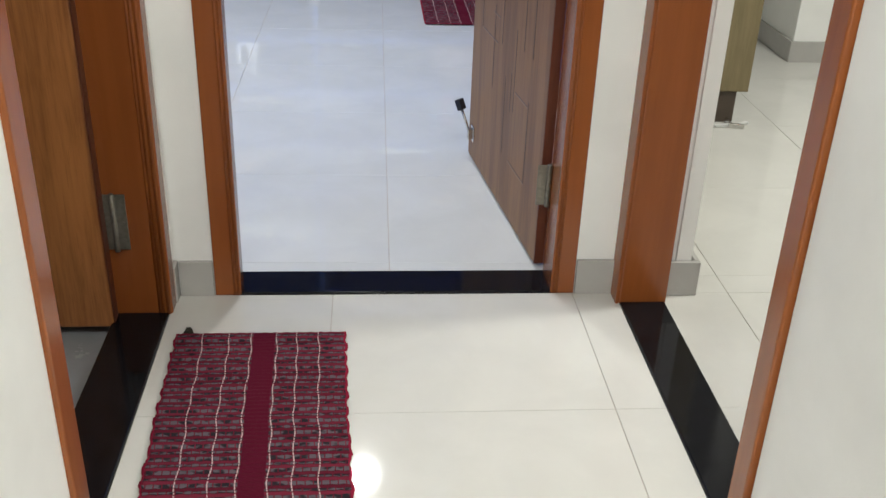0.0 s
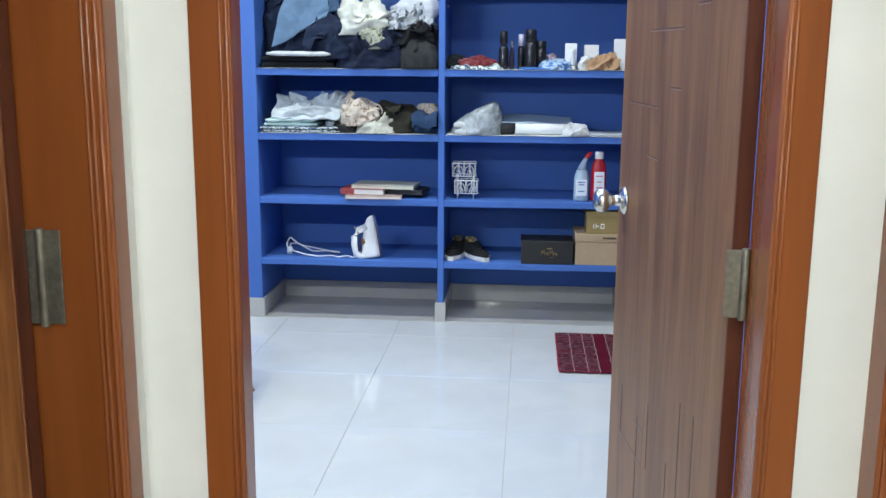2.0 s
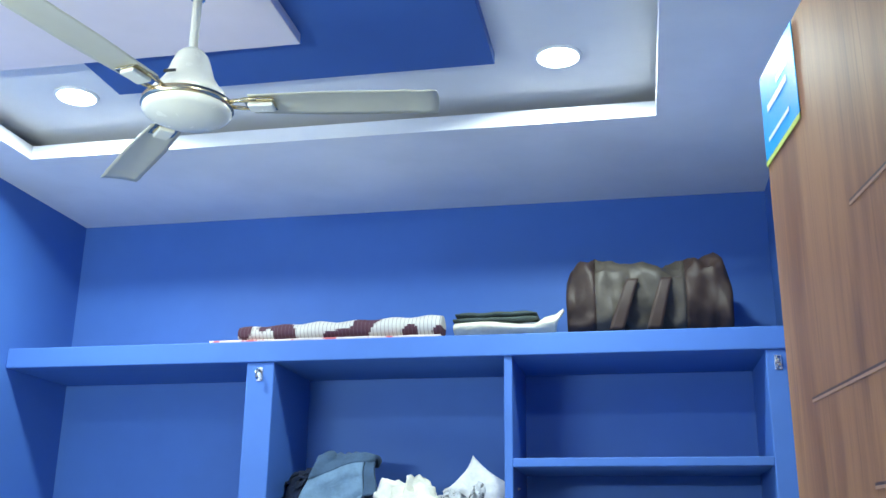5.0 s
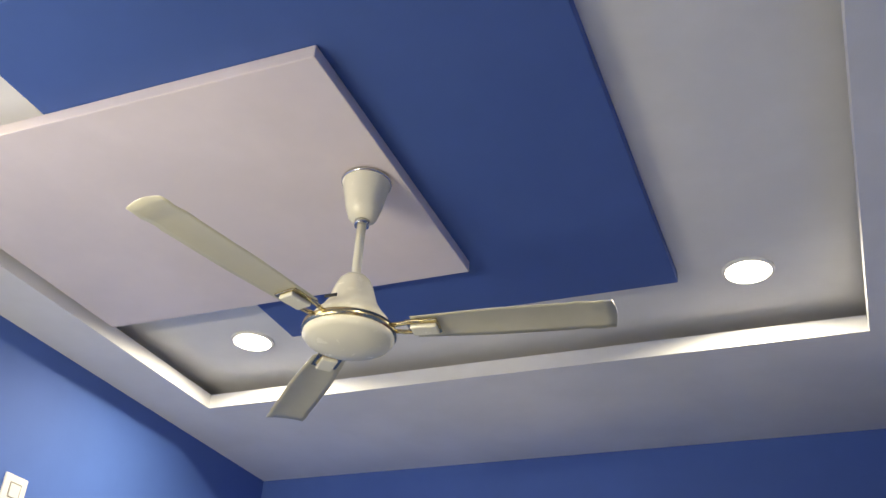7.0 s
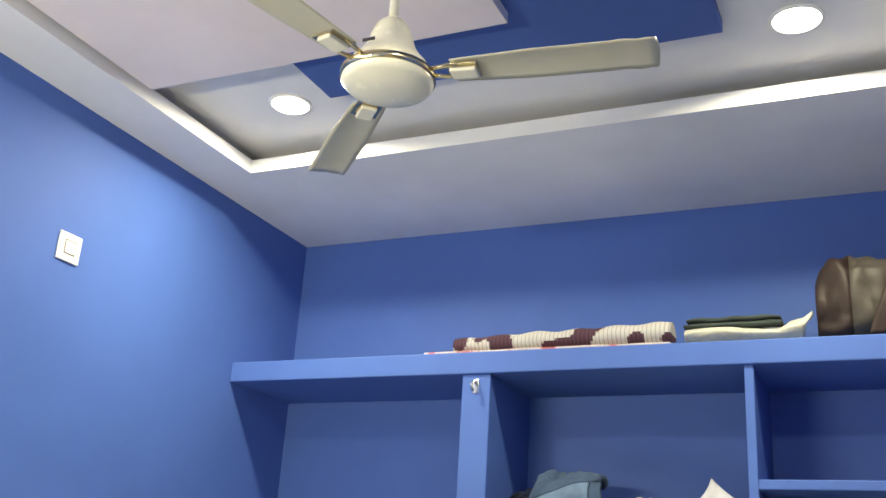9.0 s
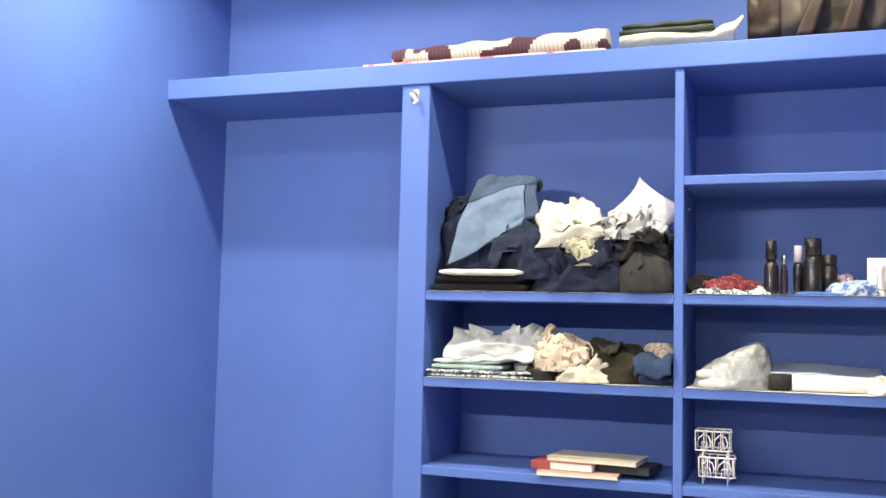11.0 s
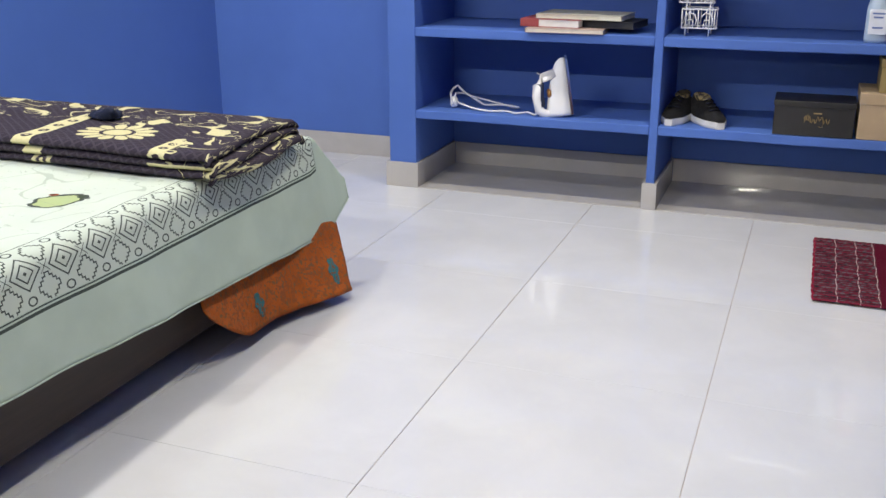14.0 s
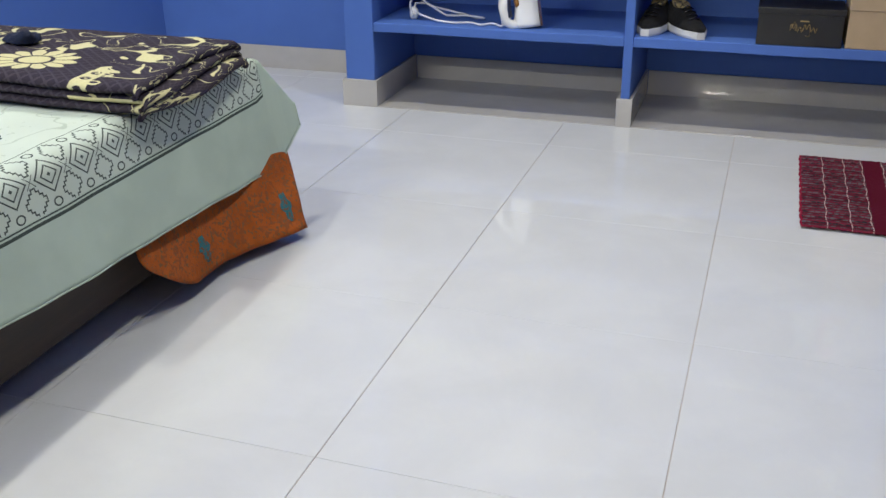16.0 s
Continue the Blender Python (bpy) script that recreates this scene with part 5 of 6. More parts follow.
shoe(-0.315, 6.155, -97, 1)
shoe(-0.20, 6.13, -62, -1)


def carton(name, x0, x1, y0, y1, z0, h, lid, mat, label, overlap=0.003):
    c = thing(name, ((x0 + x1) / 2, (y0 + y1) / 2, z0), label, "box", "shoe boxes on the shelf")
    part("tray", boxes([(x0, y0, z0, x1, y1, z0 + h - 0.002)], 0.002), mat, c)
    part("lid", boxes([(x0 - overlap, y0 - overlap, z0 + h - lid, x1 + overlap, y1 + overlap, z0 + h)], 0.002), mat, c)
    return c


c = carton("shoe_box", 0.045, 0.318, 6.0, 6.18, Z1 + 0.001, 0.125, 0.02, CARD_K, "black shoe box with a gold script mark")
bm = bmesh.new()
tube(bm, [(0.15 + 0.085 * k / 40, 5.9985, Z1 + 0.062 + 0.010 * math.sin(k * 0.95) + 0.006 * math.sin(k * 0.31)) for k in range(41)], 0.0012, 5)
tube(bm, [(0.15, 5.9985, Z1 + 0.052), (0.162, 5.9985, Z1 + 0.082), (0.168, 5.9985, Z1 + 0.052)], 0.0012, 5)
tube(bm, [(0.215, 5.9985, Z1 + 0.06), (0.213, 5.9985, Z1 + 0.035), (0.200, 5.9985, Z1 + 0.037)], 0.0012, 5)
part("script_mark", bm, GOLD, c, "gold script mark")
part("print_bar", boxes([(0.18, 5.9965, Z1 + 0.083, 0.208, 5.9985, Z1 + 0.087)]), GOLD, c)
c = carton("shoe_box", 0.33, 0.585, 6.003, 6.24, Z1 + 0.001, 0.165, 0.04, CARD_T, "tan cardboard shoe box with a lid")
part("print_bar", boxes([(0.47, 5.9985, Z1 + 0.143, 0.54, 6.0, Z1 + 0.152)]), DARKBLOCK, c)
c = carton("shoe_box", 0.385, 0.587, 6.02, 6.20, Z1 + 0.167, 0.118, 0.03, CARD_O, "olive cardboard box with white marks, on a tan box")
part("print_bar", boxes([(0.42, 6.0175, Z1 + 0.195, 0.424, 6.0192, Z1 + 0.22), (0.432, 6.0175, Z1 + 0.195, 0.436, 6.0192, Z1 + 0.22), (0.436, 6.0175, Z1 + 0.205, 0.45, 6.0192, Z1 + 0.209), (0.458, 6.0175, Z1 + 0.195, 0.462, 6.0192, Z1 + 0.22), (0.462, 6.0175, Z1 + 0.195, 0.474, 6.0192, Z1 + 0.199), (0.462, 6.0175, Z1 + 0.216, 0.474, 6.0192, Z1 + 0.22), (0.474, 6.0175, Z1 + 0.195, 0.478, 6.0192, Z1 + 0.22)]), WHITE_PLASTIC, c, "white block mark")

# on top of the slab: rolled rug, package, duffel bag
def rug_print():
    g = Graph("jacquard rug")
    v = g.coords(scale=(1, 1, 1))
    sep = g.t.nodes.new("ShaderNodeSeparateXYZ")
    g.join(v, sep.inputs[0])
    x = g.math("SNAP", sep.outputs[0], 0.011)
    zz = g.math("SNAP", sep.outputs[2], 0.009)
    comb = g.t.nodes.new("ShaderNodeCombineXYZ")
    g.join(x, comb.inputs[0])
    g.join(g.math("MULTIPLY", zz, 0.8), comb.inputs[2])
    f = g.ramp(g.noise(comb.outputs[0], 7.2, 1), 0.495, 0.505)
    weave = g.ramp(g.math("FRACT", g.math("MULTIPLY", sep.outputs[0], 60.0)), 0.15, 0.2)
    col = g.mix(f, (0.50, 0.49, 0.45), (0.060, 0.020, 0.036))
    col = g.mix(g.math("ADD", 0.45, g.math("MULTIPLY", weave, 0.55)), (0.10, 0.08, 0.09), col)
    g.bump(g.noise(v, 240.0, 2), 0.5, 0.003)
    return g.set(col, 0.9)


rug = thing("rolled_rug", (-1.1, 6.1, ZT), "rolled cream and maroon jacquard rug on the slab", "rug")
bm = bmesh.new()
secs = []
for i in range(40):
    x = -1.545 + 0.885 * i / 39
    rr = 0.036 + 0.013 * i / 39 + 0.002 * math.sin(i * 0.9) + 0.003 * noise.noise(Vector((x * 7, 0, 0)))
    secs.append([Vector((x, 6.085 + 1.15 * rr * math.cos(a), ZT + 0.014 + rr * 0.92 + 0.92 * rr * math.sin(a))) for a in [2 * math.pi * k / 24 for k in range(24)]])
loft(bm, secs)
part("roll", bm, rug_print(), rug)
part("loose_flap", sheet(30, 8, lambda u, v: Vector((-1.66 + 1.0 * u, 6.02 + 0.17 * v, ZT + 0.006 + 0.004 * noise.noise(Vector((u * 8, v * 3, 2))) + 0.006 * (1 - v))), 0.011), fabric("pink and white rug edge", (0.58, 0.50, 0.48), (0.45, 0.12, 0.12), 12.0, (0.55, 0.6)), rug, "flat pink and white end")
pk = thing("wrapped_package", (-0.4, 6.1, ZT), "white plastic package with a dark green folded cloth", "package")
part("cloth", folded(-0.435, 6.14, ZT + 0.055, 0.34, 0.24, 0.045, 2, 51), fabric("dark green cloth", (0.05, 0.065, 0.06)), pk)
bm = sheet(30, 14, lambda u, v: Vector((-0.605 + 0.41 * u + 0.03 * (u > 0.9) * v, 6.05 - 0.045 * math.sin(v * 3.0) + 0.004 * noise.noise(Vector((u * 9, v * 6, 3))), ZT + 0.004 + (0.055 + 0.012 * math.sin(u * 6) + 0.05 * max(0, u - 0.8) * 5) * v)), 0.012)
part("wrapper", bm, C_CREAM, pk, "white plastic wrapper")
part("filling", folded(-0.42, 6.15, ZT, 0.36, 0.22, 0.056, 2, 52), C_WHITE, pk)

LEATHER = plain("grey-brown leather", (0.056, 0.048, 0.039), 0.55, vary=0.45, scale=14, bump=1.0, bscale=22, spec=0.35)
LEATHER2 = plain("dark red-brown leather", (0.034, 0.021, 0.018), 0.55, vary=0.35, scale=12, bump=1.0, bscale=24, spec=0.3)
bag = thing("duffel_bag", (0.18, 6.2, ZT), "dark brown leather duffel bag with two straps", "bag")


def bag_ring(x, k, y_mid=6.19):
    hh, dd = 0.305 * k, 0.155 * (0.7 + 0.3 * k)
    out = []
    for i in range(32):
        a = 2 * math.pi * i / 32
        c, s = math.cos(a), math.sin(a)
        y = y_mid + dd * math.copysign(abs(c) ** 0.62, c)
        z = ZT + 0.003 + hh * 0.5 * (1 + math.copysign(abs(s) ** 0.66, s))
        n = 0.030 * noise.noise(Vector((x * 6, y * 7, z * 6))) + 0.042 * ridge(Vector((x * 7 + 4, y * 6, z * 8))) + 0.020 * ridge(Vector((x * 17, y * 14, z * 20))) - 0.030
        out.append(Vector((x, y + n * c, max(ZT + 0.002, z + n * s * (s > 0)))))
    return out


secs = []
for i in range(45):
    t = i / 44
    e = min(t, 1 - t)
    k = min(1.0, (1 - (1 - min(1, e / 0.10)) ** 2.6) * 0.30 + 0.70) * (0.93 + 0.045 * t + 0.03 * math.sin(t * 9.0 + 0.6))
    secs.append(bag_ring(-0.15 + 0.645 * t, k))
bm = bmesh.new()
loft(bm, secs[8:33])
part("body", bm, LEATHER, bag)
bm = bmesh.new()
loft(bm, secs[:9])
part("end_panel", bm, LEATHER2, bag, "darker end panel")
bm = bmesh.new()
loft(bm, secs[32:])
part("end_panel", bm, LEATHER2, bag, "darker end panel")


def strap(xa, xb):
    def fn(u, v):
        s = v
        x = xa + (xb - xa) * s + (u - 0.5) * (0.058 - 0.012 * s)
        return Vector((x, 6.19 - 0.172 - 0.012 * math.sin(s * 3.1) - 0.004, ZT + 0.006 + 0.205 * s))
    return sheet(4, 14, fn, 0.005)


part("strap", strap(0.045, 0.115), LEATHER2, bag)
part("strap", strap(0.19, 0.245), LEATHER2, bag)

# ---- bed ----
BX0, BX1, BY0, BY1, BZ = -2.56, -1.265, 2.86, 4.80, 0.465
RAIL = wood("dark stained bed rail", (0.030, 0.018, 0.012), (0.055, 0.035, 0.024), 0.5, axis="y")
bed = thing("bed", (-1.9, 3.85, 0), "low dark wooden bed frame against the blue wall", "bed")
part("side_rail", boxes([(BX1 - 0.045, BY0, 0.05, BX1 - 0.005, BY1, 0.27)], 0.004), RAIL, bed)
part("side_rail", boxes([(BX0, BY0, 0.05, BX0 + 0.04, BY1, 0.27)], 0.004), RAIL, bed)
part("end_rail", boxes([(BX0 + 0.04, BY1 - 0.05, 0.06, BX1 - 0.045, BY1 - 0.01, 0.27)], 0.004), RAIL, bed)
part("end_rail", boxes([(BX0 + 0.04, BY0 + 0.01, 0.06, BX1 - 0.045, BY0 + 0.05, 0.27)], 0.004), RAIL, bed)
part("deck", boxes([(BX0 + 0.04, BY0 + 0.05, 0.24, BX1 - 0.045, BY1 - 0.05, 0.265)]), RAIL, bed)
for x, y in ((BX0 + 0.1, BY0 + 0.12), (BX1 - 0.14, BY0 + 0.12), (BX0 + 0.1, BY1 - 0.14), (BX1 - 0.14, BY1 - 0.14)):
    part("leg", lathe(bmesh.new(), [(0.026, 0), (0.032, 0.02), (0.036, 0.24)], 14, m=Matrix.Translation((x, y, 0))), RAIL, bed)
bm = boxes([(BX0 + 0.005, BY0 + 0.005, 0.272, BX1 - 0.02, BY1 - 0.02, BZ - 0.006)], 0.05)
solo("mattress", bm, fabric("orange mattress ticking", (0.30, 0.07, 0.015), (0.10, 0.03, 0.015), 40.0), "thick mattress under a printed sheet", "mattress")


LEAF_P, LEAF_Q = BX1 + 0.125 - (-1.452), 4.017 - BY0


def print_sheet():
    """Pale green cotton with a printed border of diamonds and stepped motifs, and leaf sprays inside it."""
    g = Graph("printed bedsheet")
    uv = g.coords("UV")
    sep = g.t.nodes.new("ShaderNodeSeparateXYZ")
    g.join(uv, sep.inputs[0])
    p, q = sep.outputs[0], sep.outputs[1]   # metres inwards from the bed's edge, and along it
    M = g.math

    def band(x, c, w):
        return M("LESS_THAN", M("ABSOLUTE", M("SUBTRACT", x, c)), w)

    def both(*a):
        r = a[0]
        for b in a[1:]:
            r = M("MULTIPLY", r, b)
        return r

    def either(*a):
        r = a[0]
        for b in a[1:]:
            r = M("MAXIMUM", r, b)
        return r

    cell = 0.106
    s = M("SUBTRACT", M("FRACT", M("DIVIDE", q, cell)), 0.5)           # -0.5 .. 0.5 in a cell
    s2 = M("SUBTRACT", M("FRACT", M("ADD", M("DIVIDE", q, cell), 0.5)), 0.5)
    mid = 0.068
    r = M("DIVIDE", M("SUBTRACT", p, mid), cell)
    ar = M("ABSOLUTE", r)
    dia = M("ADD", M("MULTIPLY", M("ABSOLUTE", s), 1.0), M("MULTIPLY", ar, 1.15))
    cross = both(M("LESS_THAN", M("ADD", M("ABSOLUTE", s2), ar), 0.24), M("LESS_THAN", M("ABSOLUTE", M("SUBTRACT", M("ABSOLUTE", s2), ar)), 0.012))
    lines = either(band(dia, 0.38, 0.025), band(dia, 0.21, 0.024), M("LESS_THAN", dia, 0.05), cross)
    # stepped shapes above and below, between the diamonds
    step = M("ADD", M("SNAP", M("ABSOLUTE", s2), 0.07), M("SNAP", M("ABSOLUTE", M("SUBTRACT", ar, 0.39)), 0.07))
    step_in = M("ADD", M("SNAP", M("ADD", M("ABSOLUTE", s2), 0.030), 0.07), M("SNAP", M("ADD", M("ABSOLUTE", M("SUBTRACT", ar, 0.39)), 0.030), 0.07))
    steps = both(M("LESS_THAN", step, 0.22), M("GREATER_THAN", step_in, 0.22))
    bud = M("ADD", M("POWER", M("MULTIPLY", s, 6.5), 2.0), M("POWER", M("MULTIPLY", M("SUBTRACT", ar, 0.53), 8.5), 2.0))
    buds = both(band(bud, 0.46, 0.17), M("LESS_THAN", ar, 0.64))
    inside = both(M("GREATER_THAN", p, 0.001), M("LESS_THAN", p, 0.136))
    motif = both(either(lines, steps, buds), inside)
    rules = either(band(p, 0.142, 0.0012), band(p, -0.004, 0.0016), band(p, -0.013, 0.0034))
    # field sprays: large leaves with a dark outline, and small flecks
    field = M("GREATER_THAN", p, 0.165)
    lu = M("MULTIPLY", M("SUBTRACT", M("FRACT", M("ADD", M("DIVIDE", M("SUBTRACT", p, LEAF_P), 0.40), 0.5)), 0.5), 0.40 / 0.050)
    lv = M("MULTIPLY", M("SUBTRACT", M("FRACT", M("ADD", M("DIVIDE", M("SUBTRACT", q, LEAF_Q), 0.44), 0.5)), 0.5), 0.44 / 0.062)
    wob = M("ADD", M("POWER", M("ADD", M("MULTIPLY", lu, lu), M("MULTIPLY", lv, lv)), 0.5), M("MULTIPLY", M("SUBTRACT", g.noise(uv, 22.0, 2), 0.5), 0.9))
    leaf = both(M("LESS_THAN", wob, 1.0), field)
    rim = both(band(wob, 1.0, 0.10), field)
    fleck = both(g.ramp(g.noise(uv, 42.0, 2, 0.5, 1.2), 0.66, 0.68), field, M("GREATER_THAN", wob, 1.4))
    stems = both(band(g.noise(uv, 5.0, 1, 0.5, 0.5), 0.5, 0.006), field)
    base = (0.44, 0.53, 0.43)
    col = g.mix(g.ramp(g.noise(uv, 6.0, 5), 0.3, 0.7), dim(base, 0.94), dim(base, 1.05))
    col = g.mix(M("MULTIPLY", M("GREATER_THAN", p, 0.0), 0.45), col, (0.60, 0.64, 0.56))
    col = g.mix(M("MULTIPLY", leaf, 0.85), col, (0.34, 0.42, 0.16))
    col = g.mix(M("MULTIPLY", either(fleck, stems), 0.45), col, (0.24, 0.30, 0.22))
    col = g.mix(M("MULTIPLY", either(motif, rules, rim), 0.92), col, (0.020, 0.030, 0.028))
    g.bump(M("ADD", g.noise(g.coords(), 700.0, 1), M("MULTIPLY", g.noise(g.coords(), 16.0, 4), 2.0)), 0.25, 0.003)
    return g.set(col, 0.85, spec=0.2)


def drape(u, v):
    """Flat cloth laid over the bed, hanging at the side and at the foot."""
    over_x = 0.255 + 0.075 * max(0.0, min(1.0, (v * 2.3 - 0.6) / 1.5))
    p = (BX1 - BX0 + over_x) * u
    q = (BY1 - BY0 + 0.26) * v
    dx, dy = max(0.0, p - (BX1 - BX0)), max(0.0, q - (BY1 - BY0))
    x, y = BX0 + min(p, BX1 - BX0), BY0 + min(q, BY1 - BY0)
    both = min(dx, dy)

    def turn(d):
        r = 0.045
        if d < r * math.pi / 2:
            return r * math.sin(d / r), r * (1 - math.cos(d / r))
        e = d - r * math.pi / 2
        return r + 0.22 * e, r + 0.97 * e
    ox, zx = turn(dx)
    oy, zy = turn(dy)
    out = Vector((x + ox + 0.06 * both, y + oy + 0.22 * both, BZ - max(zx, zy) + 0.32 * both))
    hang = max(dx, dy)
    wave = 0.016 * noise.noise(Vector((x * 2.2, y * 2.4, 4))) + 0.007 * noise.noise(Vector((x * 7, y * 8, 9)))
    out.x += wave * (0.3 + 3.0 * hang) * (dx > 0)
    out.y += wave * (0.3 + 3.0 * hang) * (dy > 0)
    if not hang:
        out.z += 0.006 * noise.noise(Vector((x * 3, y * 3, 2))) + 0.003 * noise.noise(Vector((x * 11, y * 11, 5)))
    return out


def drape_uv(u, v):
    over_x = 0.255 + 0.075 * max(0.0, min(1.0, (v * 2.3 - 0.6) / 1.5))
    p = (BX1 - BX0 + over_x) * u
    q = (BY1 - BY0 + 0.26) * v
    edge = (BX1 - BX0) + 0.125 - p
    far = (BY1 - BY0) + 0.03 - q
    return (edge, q) if far > 0 else (-0.1, q)


bedsheet = thing("bedsheet", (-1.9, 3.85, BZ), "pale green bedsheet with a dark printed border", "bedsheet")
part("cloth", sheet(150, 190, drape, 0.002, drape_uv), print_sheet(), bedsheet)
HEM = fabric("stitched hem", (0.44, 0.52, 0.42))
part("side_hem", tube(bmesh.new(), [drape(1.0, k / 120) for k in range(121)], 0.0022, 6), HEM, bedsheet, "stitched pale green hem")
part("end_hem", tube(bmesh.new(), [drape(k / 90, 1.0) for k in range(91)], 0.0022, 6), HEM, bedsheet, "stitched pale green hem")


def orange_fn(u, v):
    # a printed cloth hanging out from under the sheet at the bed's corner
    y = 4.16 + u * (0.79 - 0.215 * v)
    bottom = 0.042 + 0.11 * max(0.0, 1 - u / 0.30) ** 1.4 - 0.012 * u
    z = 0.30 + (bottom - 0.30) * v
    x = BX1 + 0.025 + (0.07 + 0.105 * u * u) * v + 0.010 * math.sin(u * 8.5) * v + 0.010 * noise.noise(Vector((u * 7, v * 4, 6))) * v
    return Vector((x, y, z))


ORANGE = fabric("orange printed cotton", (0.37, 0.085, 0.012), (0.24, 0.07, 0.02), 60.0, (0.50, 0.62), c3=(0.17, 0.085, 0.035))
oc = thing("orange_bedcover", (BX1, 4.6, 0), "orange printed cloth hanging below the sheet at the bed's corner", "bedcover")
part("side_drop", sheet(60, 20, orange_fn, 0.003), ORANGE, oc)


def orange_end(u, v):
    a, b = orange_fn(1.0, v), Vector((BX1 - 0.30, BY1 + 0.02, 0.33 - 0.285 * v))
    p = a.lerp(b, u)
    p.y += 0.02 * math.sin(u * 12) * v * u
    return p


part("end_drop", sheet(24, 16, orange_end, 0.003), ORANGE, oc)
TEAL = fabric("teal print", (0.03, 0.15, 0.17), (0.16, 0.07, 0.03), 90.0, (0.54, 0.6))
for yy, zz, s in ((4.40, 0.09, 0.035), (4.76, 0.07, 0.03)):
    part("printed_motif", sheet(12, 12, lambda u, v: orange_fn((yy - 4.14) / 0.70 + (u - 0.5) * 1.6 * s * (0.55 + 0.45 * abs(math.cos(v * 7))) * math.sin(math.pi * (0.12 + 0.80 * v)) / 0.7 + 0.03 * v, 0.66 + 0.24 * v) + Vector((0.0042, 0, 0)), 0.0005), TEAL, oc, "teal printed leaf")


def quilt_print():
    """Dark aubergine weave with cream flowers, bands and dots."""
    g = Graph("floral blanket")
    uv = g.coords("UV")
    sep = g.t.nodes.new("ShaderNodeSeparateXYZ")
    g.join(uv, sep.inputs[0])
    x, y = sep.outputs[0], sep.outputs[1]
    M = g.math

    def polar(cx, cy, sy=1.0):
        dx, dy = M("SUBTRACT", x, cx), M("MULTIPLY", M("SUBTRACT", y, cy), sy)
        return M("SQRT", M("ADD", M("MULTIPLY", dx, dx), M("MULTIPLY", dy, dy))), M("ARCTAN2", dy, dx)

    def flower(cx, cy, rad, n):
        r, a = polar(cx, cy)
        edge = M("MULTIPLY", rad, M("ADD", 0.72, M("MULTIPLY", 0.28, M("ABSOLUTE", M("COSINE", M("MULTIPLY", a, n / 2))))))
        petal = M("LESS_THAN", r, edge)
        gap = M("GREATER_THAN", M("ABSOLUTE", M("COSINE", M("MULTIPLY", a, n / 2))), 0.22)
        core = M("LESS_THAN", r, rad * 0.36)
        ring = M("LESS_THAN", M("ABSOLUTE", M("SUBTRACT", r, rad * 0.40)), rad * 0.05)
        return M("MULTIPLY", M("MAXIMUM", M("MULTIPLY", petal, gap), core), M("SUBTRACT", 1.0, ring))

    def dots(cx, cy, step, horizontal, length, w):
        u, v = (x, y) if horizontal else (y, x)
        cu, cv = (cx, cy) if horizontal else (cy, cx)
        inb = M("MULTIPLY", M("LESS_THAN", M("ABSOLUTE", M("SUBTRACT", u, cu)), length / 2), M("LESS_THAN", M("ABSOLUTE", M("SUBTRACT", v, cv)), w / 2))
        f = M("MULTIPLY", M("SUBTRACT", M("FRACT", M("DIVIDE", M("SUBTRACT", u, cu), step)), 0.5), step)
        e = M("SUBTRACT", v, cv)
        d = M("SQRT", M("ADD", M("MULTIPLY", f, f), M("MULTIPLY", e, e)))
        hole = M("LESS_THAN", M("ABSOLUTE", M("SUBTRACT", d, w * 0.19)), w * 0.09)
        return M("MULTIPLY", inb, M("SUBTRACT", 1.0, hole))

    shapes = [flower(1.02, 0.40, 0.125, 13), flower(0.30, 0.36, 0.12, 12), dots(0.80, 0.30, 0.085, False, 0.9, 0.062), dots(0.12, 0.30, 0.085, False, 0.9, 0.06), dots(1.28, 0.085, 0.07, True, 0.22, 0.055), dots(1.24, 0.24, 0.055, False, 0.22, 0.05), dots(1.13, 0.165, 0.06, True, 0.26, 0.04)]
    # vines and small leaves
    n = g.noise(g.coords("UV", (1.0, 1.3, 1)), 5.5, 1, 0.4, 1.6)
    vine = M("LESS_THAN", M("ABSOLUTE", M("SUBTRACT", n, 0.5)), 0.009)
    blot = g.ramp(g.noise(g.coords("UV"), 9.0, 1, 0.4, 1.4), 0.64, 0.65)
    f = M("MULTIPLY", M("MAXIMUM", vine, blot), M("MAXIMUM", M("GREATER_THAN", y, 0.5), M("GREATER_THAN", x, 1.22)))
    checks = M("MULTIPLY", M("LESS_THAN", x, 0.42), M("GREATER_THAN", M("MULTIPLY", M("SINE", M("MULTIPLY", x, 52.0)), M("SINE", M("MULTIPLY", y, 52.0))), 0.25))
    f = M("MAXIMUM", f, M("MULTIPLY", checks, M("GREATER_THAN", y, 0.34)))
    for s in shapes:
        f = M("MAXIMUM", f, s)
    mesh = M("GREATER_THAN", M("ABSOLUTE", M("SINE", M("MULTIPLY", M("ADD", x, y), 90.0))), 0.93)
    mesh2 = M("GREATER_THAN", M("ABSOLUTE", M("SINE", M("MULTIPLY", M("SUBTRACT", x, y), 90.0))), 0.93)
    dark = g.mix(M("MULTIPLY", M("MAXIMUM", mesh, mesh2), 0.5), (0.030, 0.024, 0.034), (0.075, 0.065, 0.080))
    cream = g.mix(g.noise(uv, 120.0, 2), (0.48, 0.44, 0.22), (0.66, 0.62, 0.36))
    col = g.mix(f, dark, cream)
    g.bump(M("ADD", g.noise(uv, 500.0, 1), M("MULTIPLY", f, 0.6)), 0.4, 0.003)
    return g.set(col, 0.9, spec=0.15)


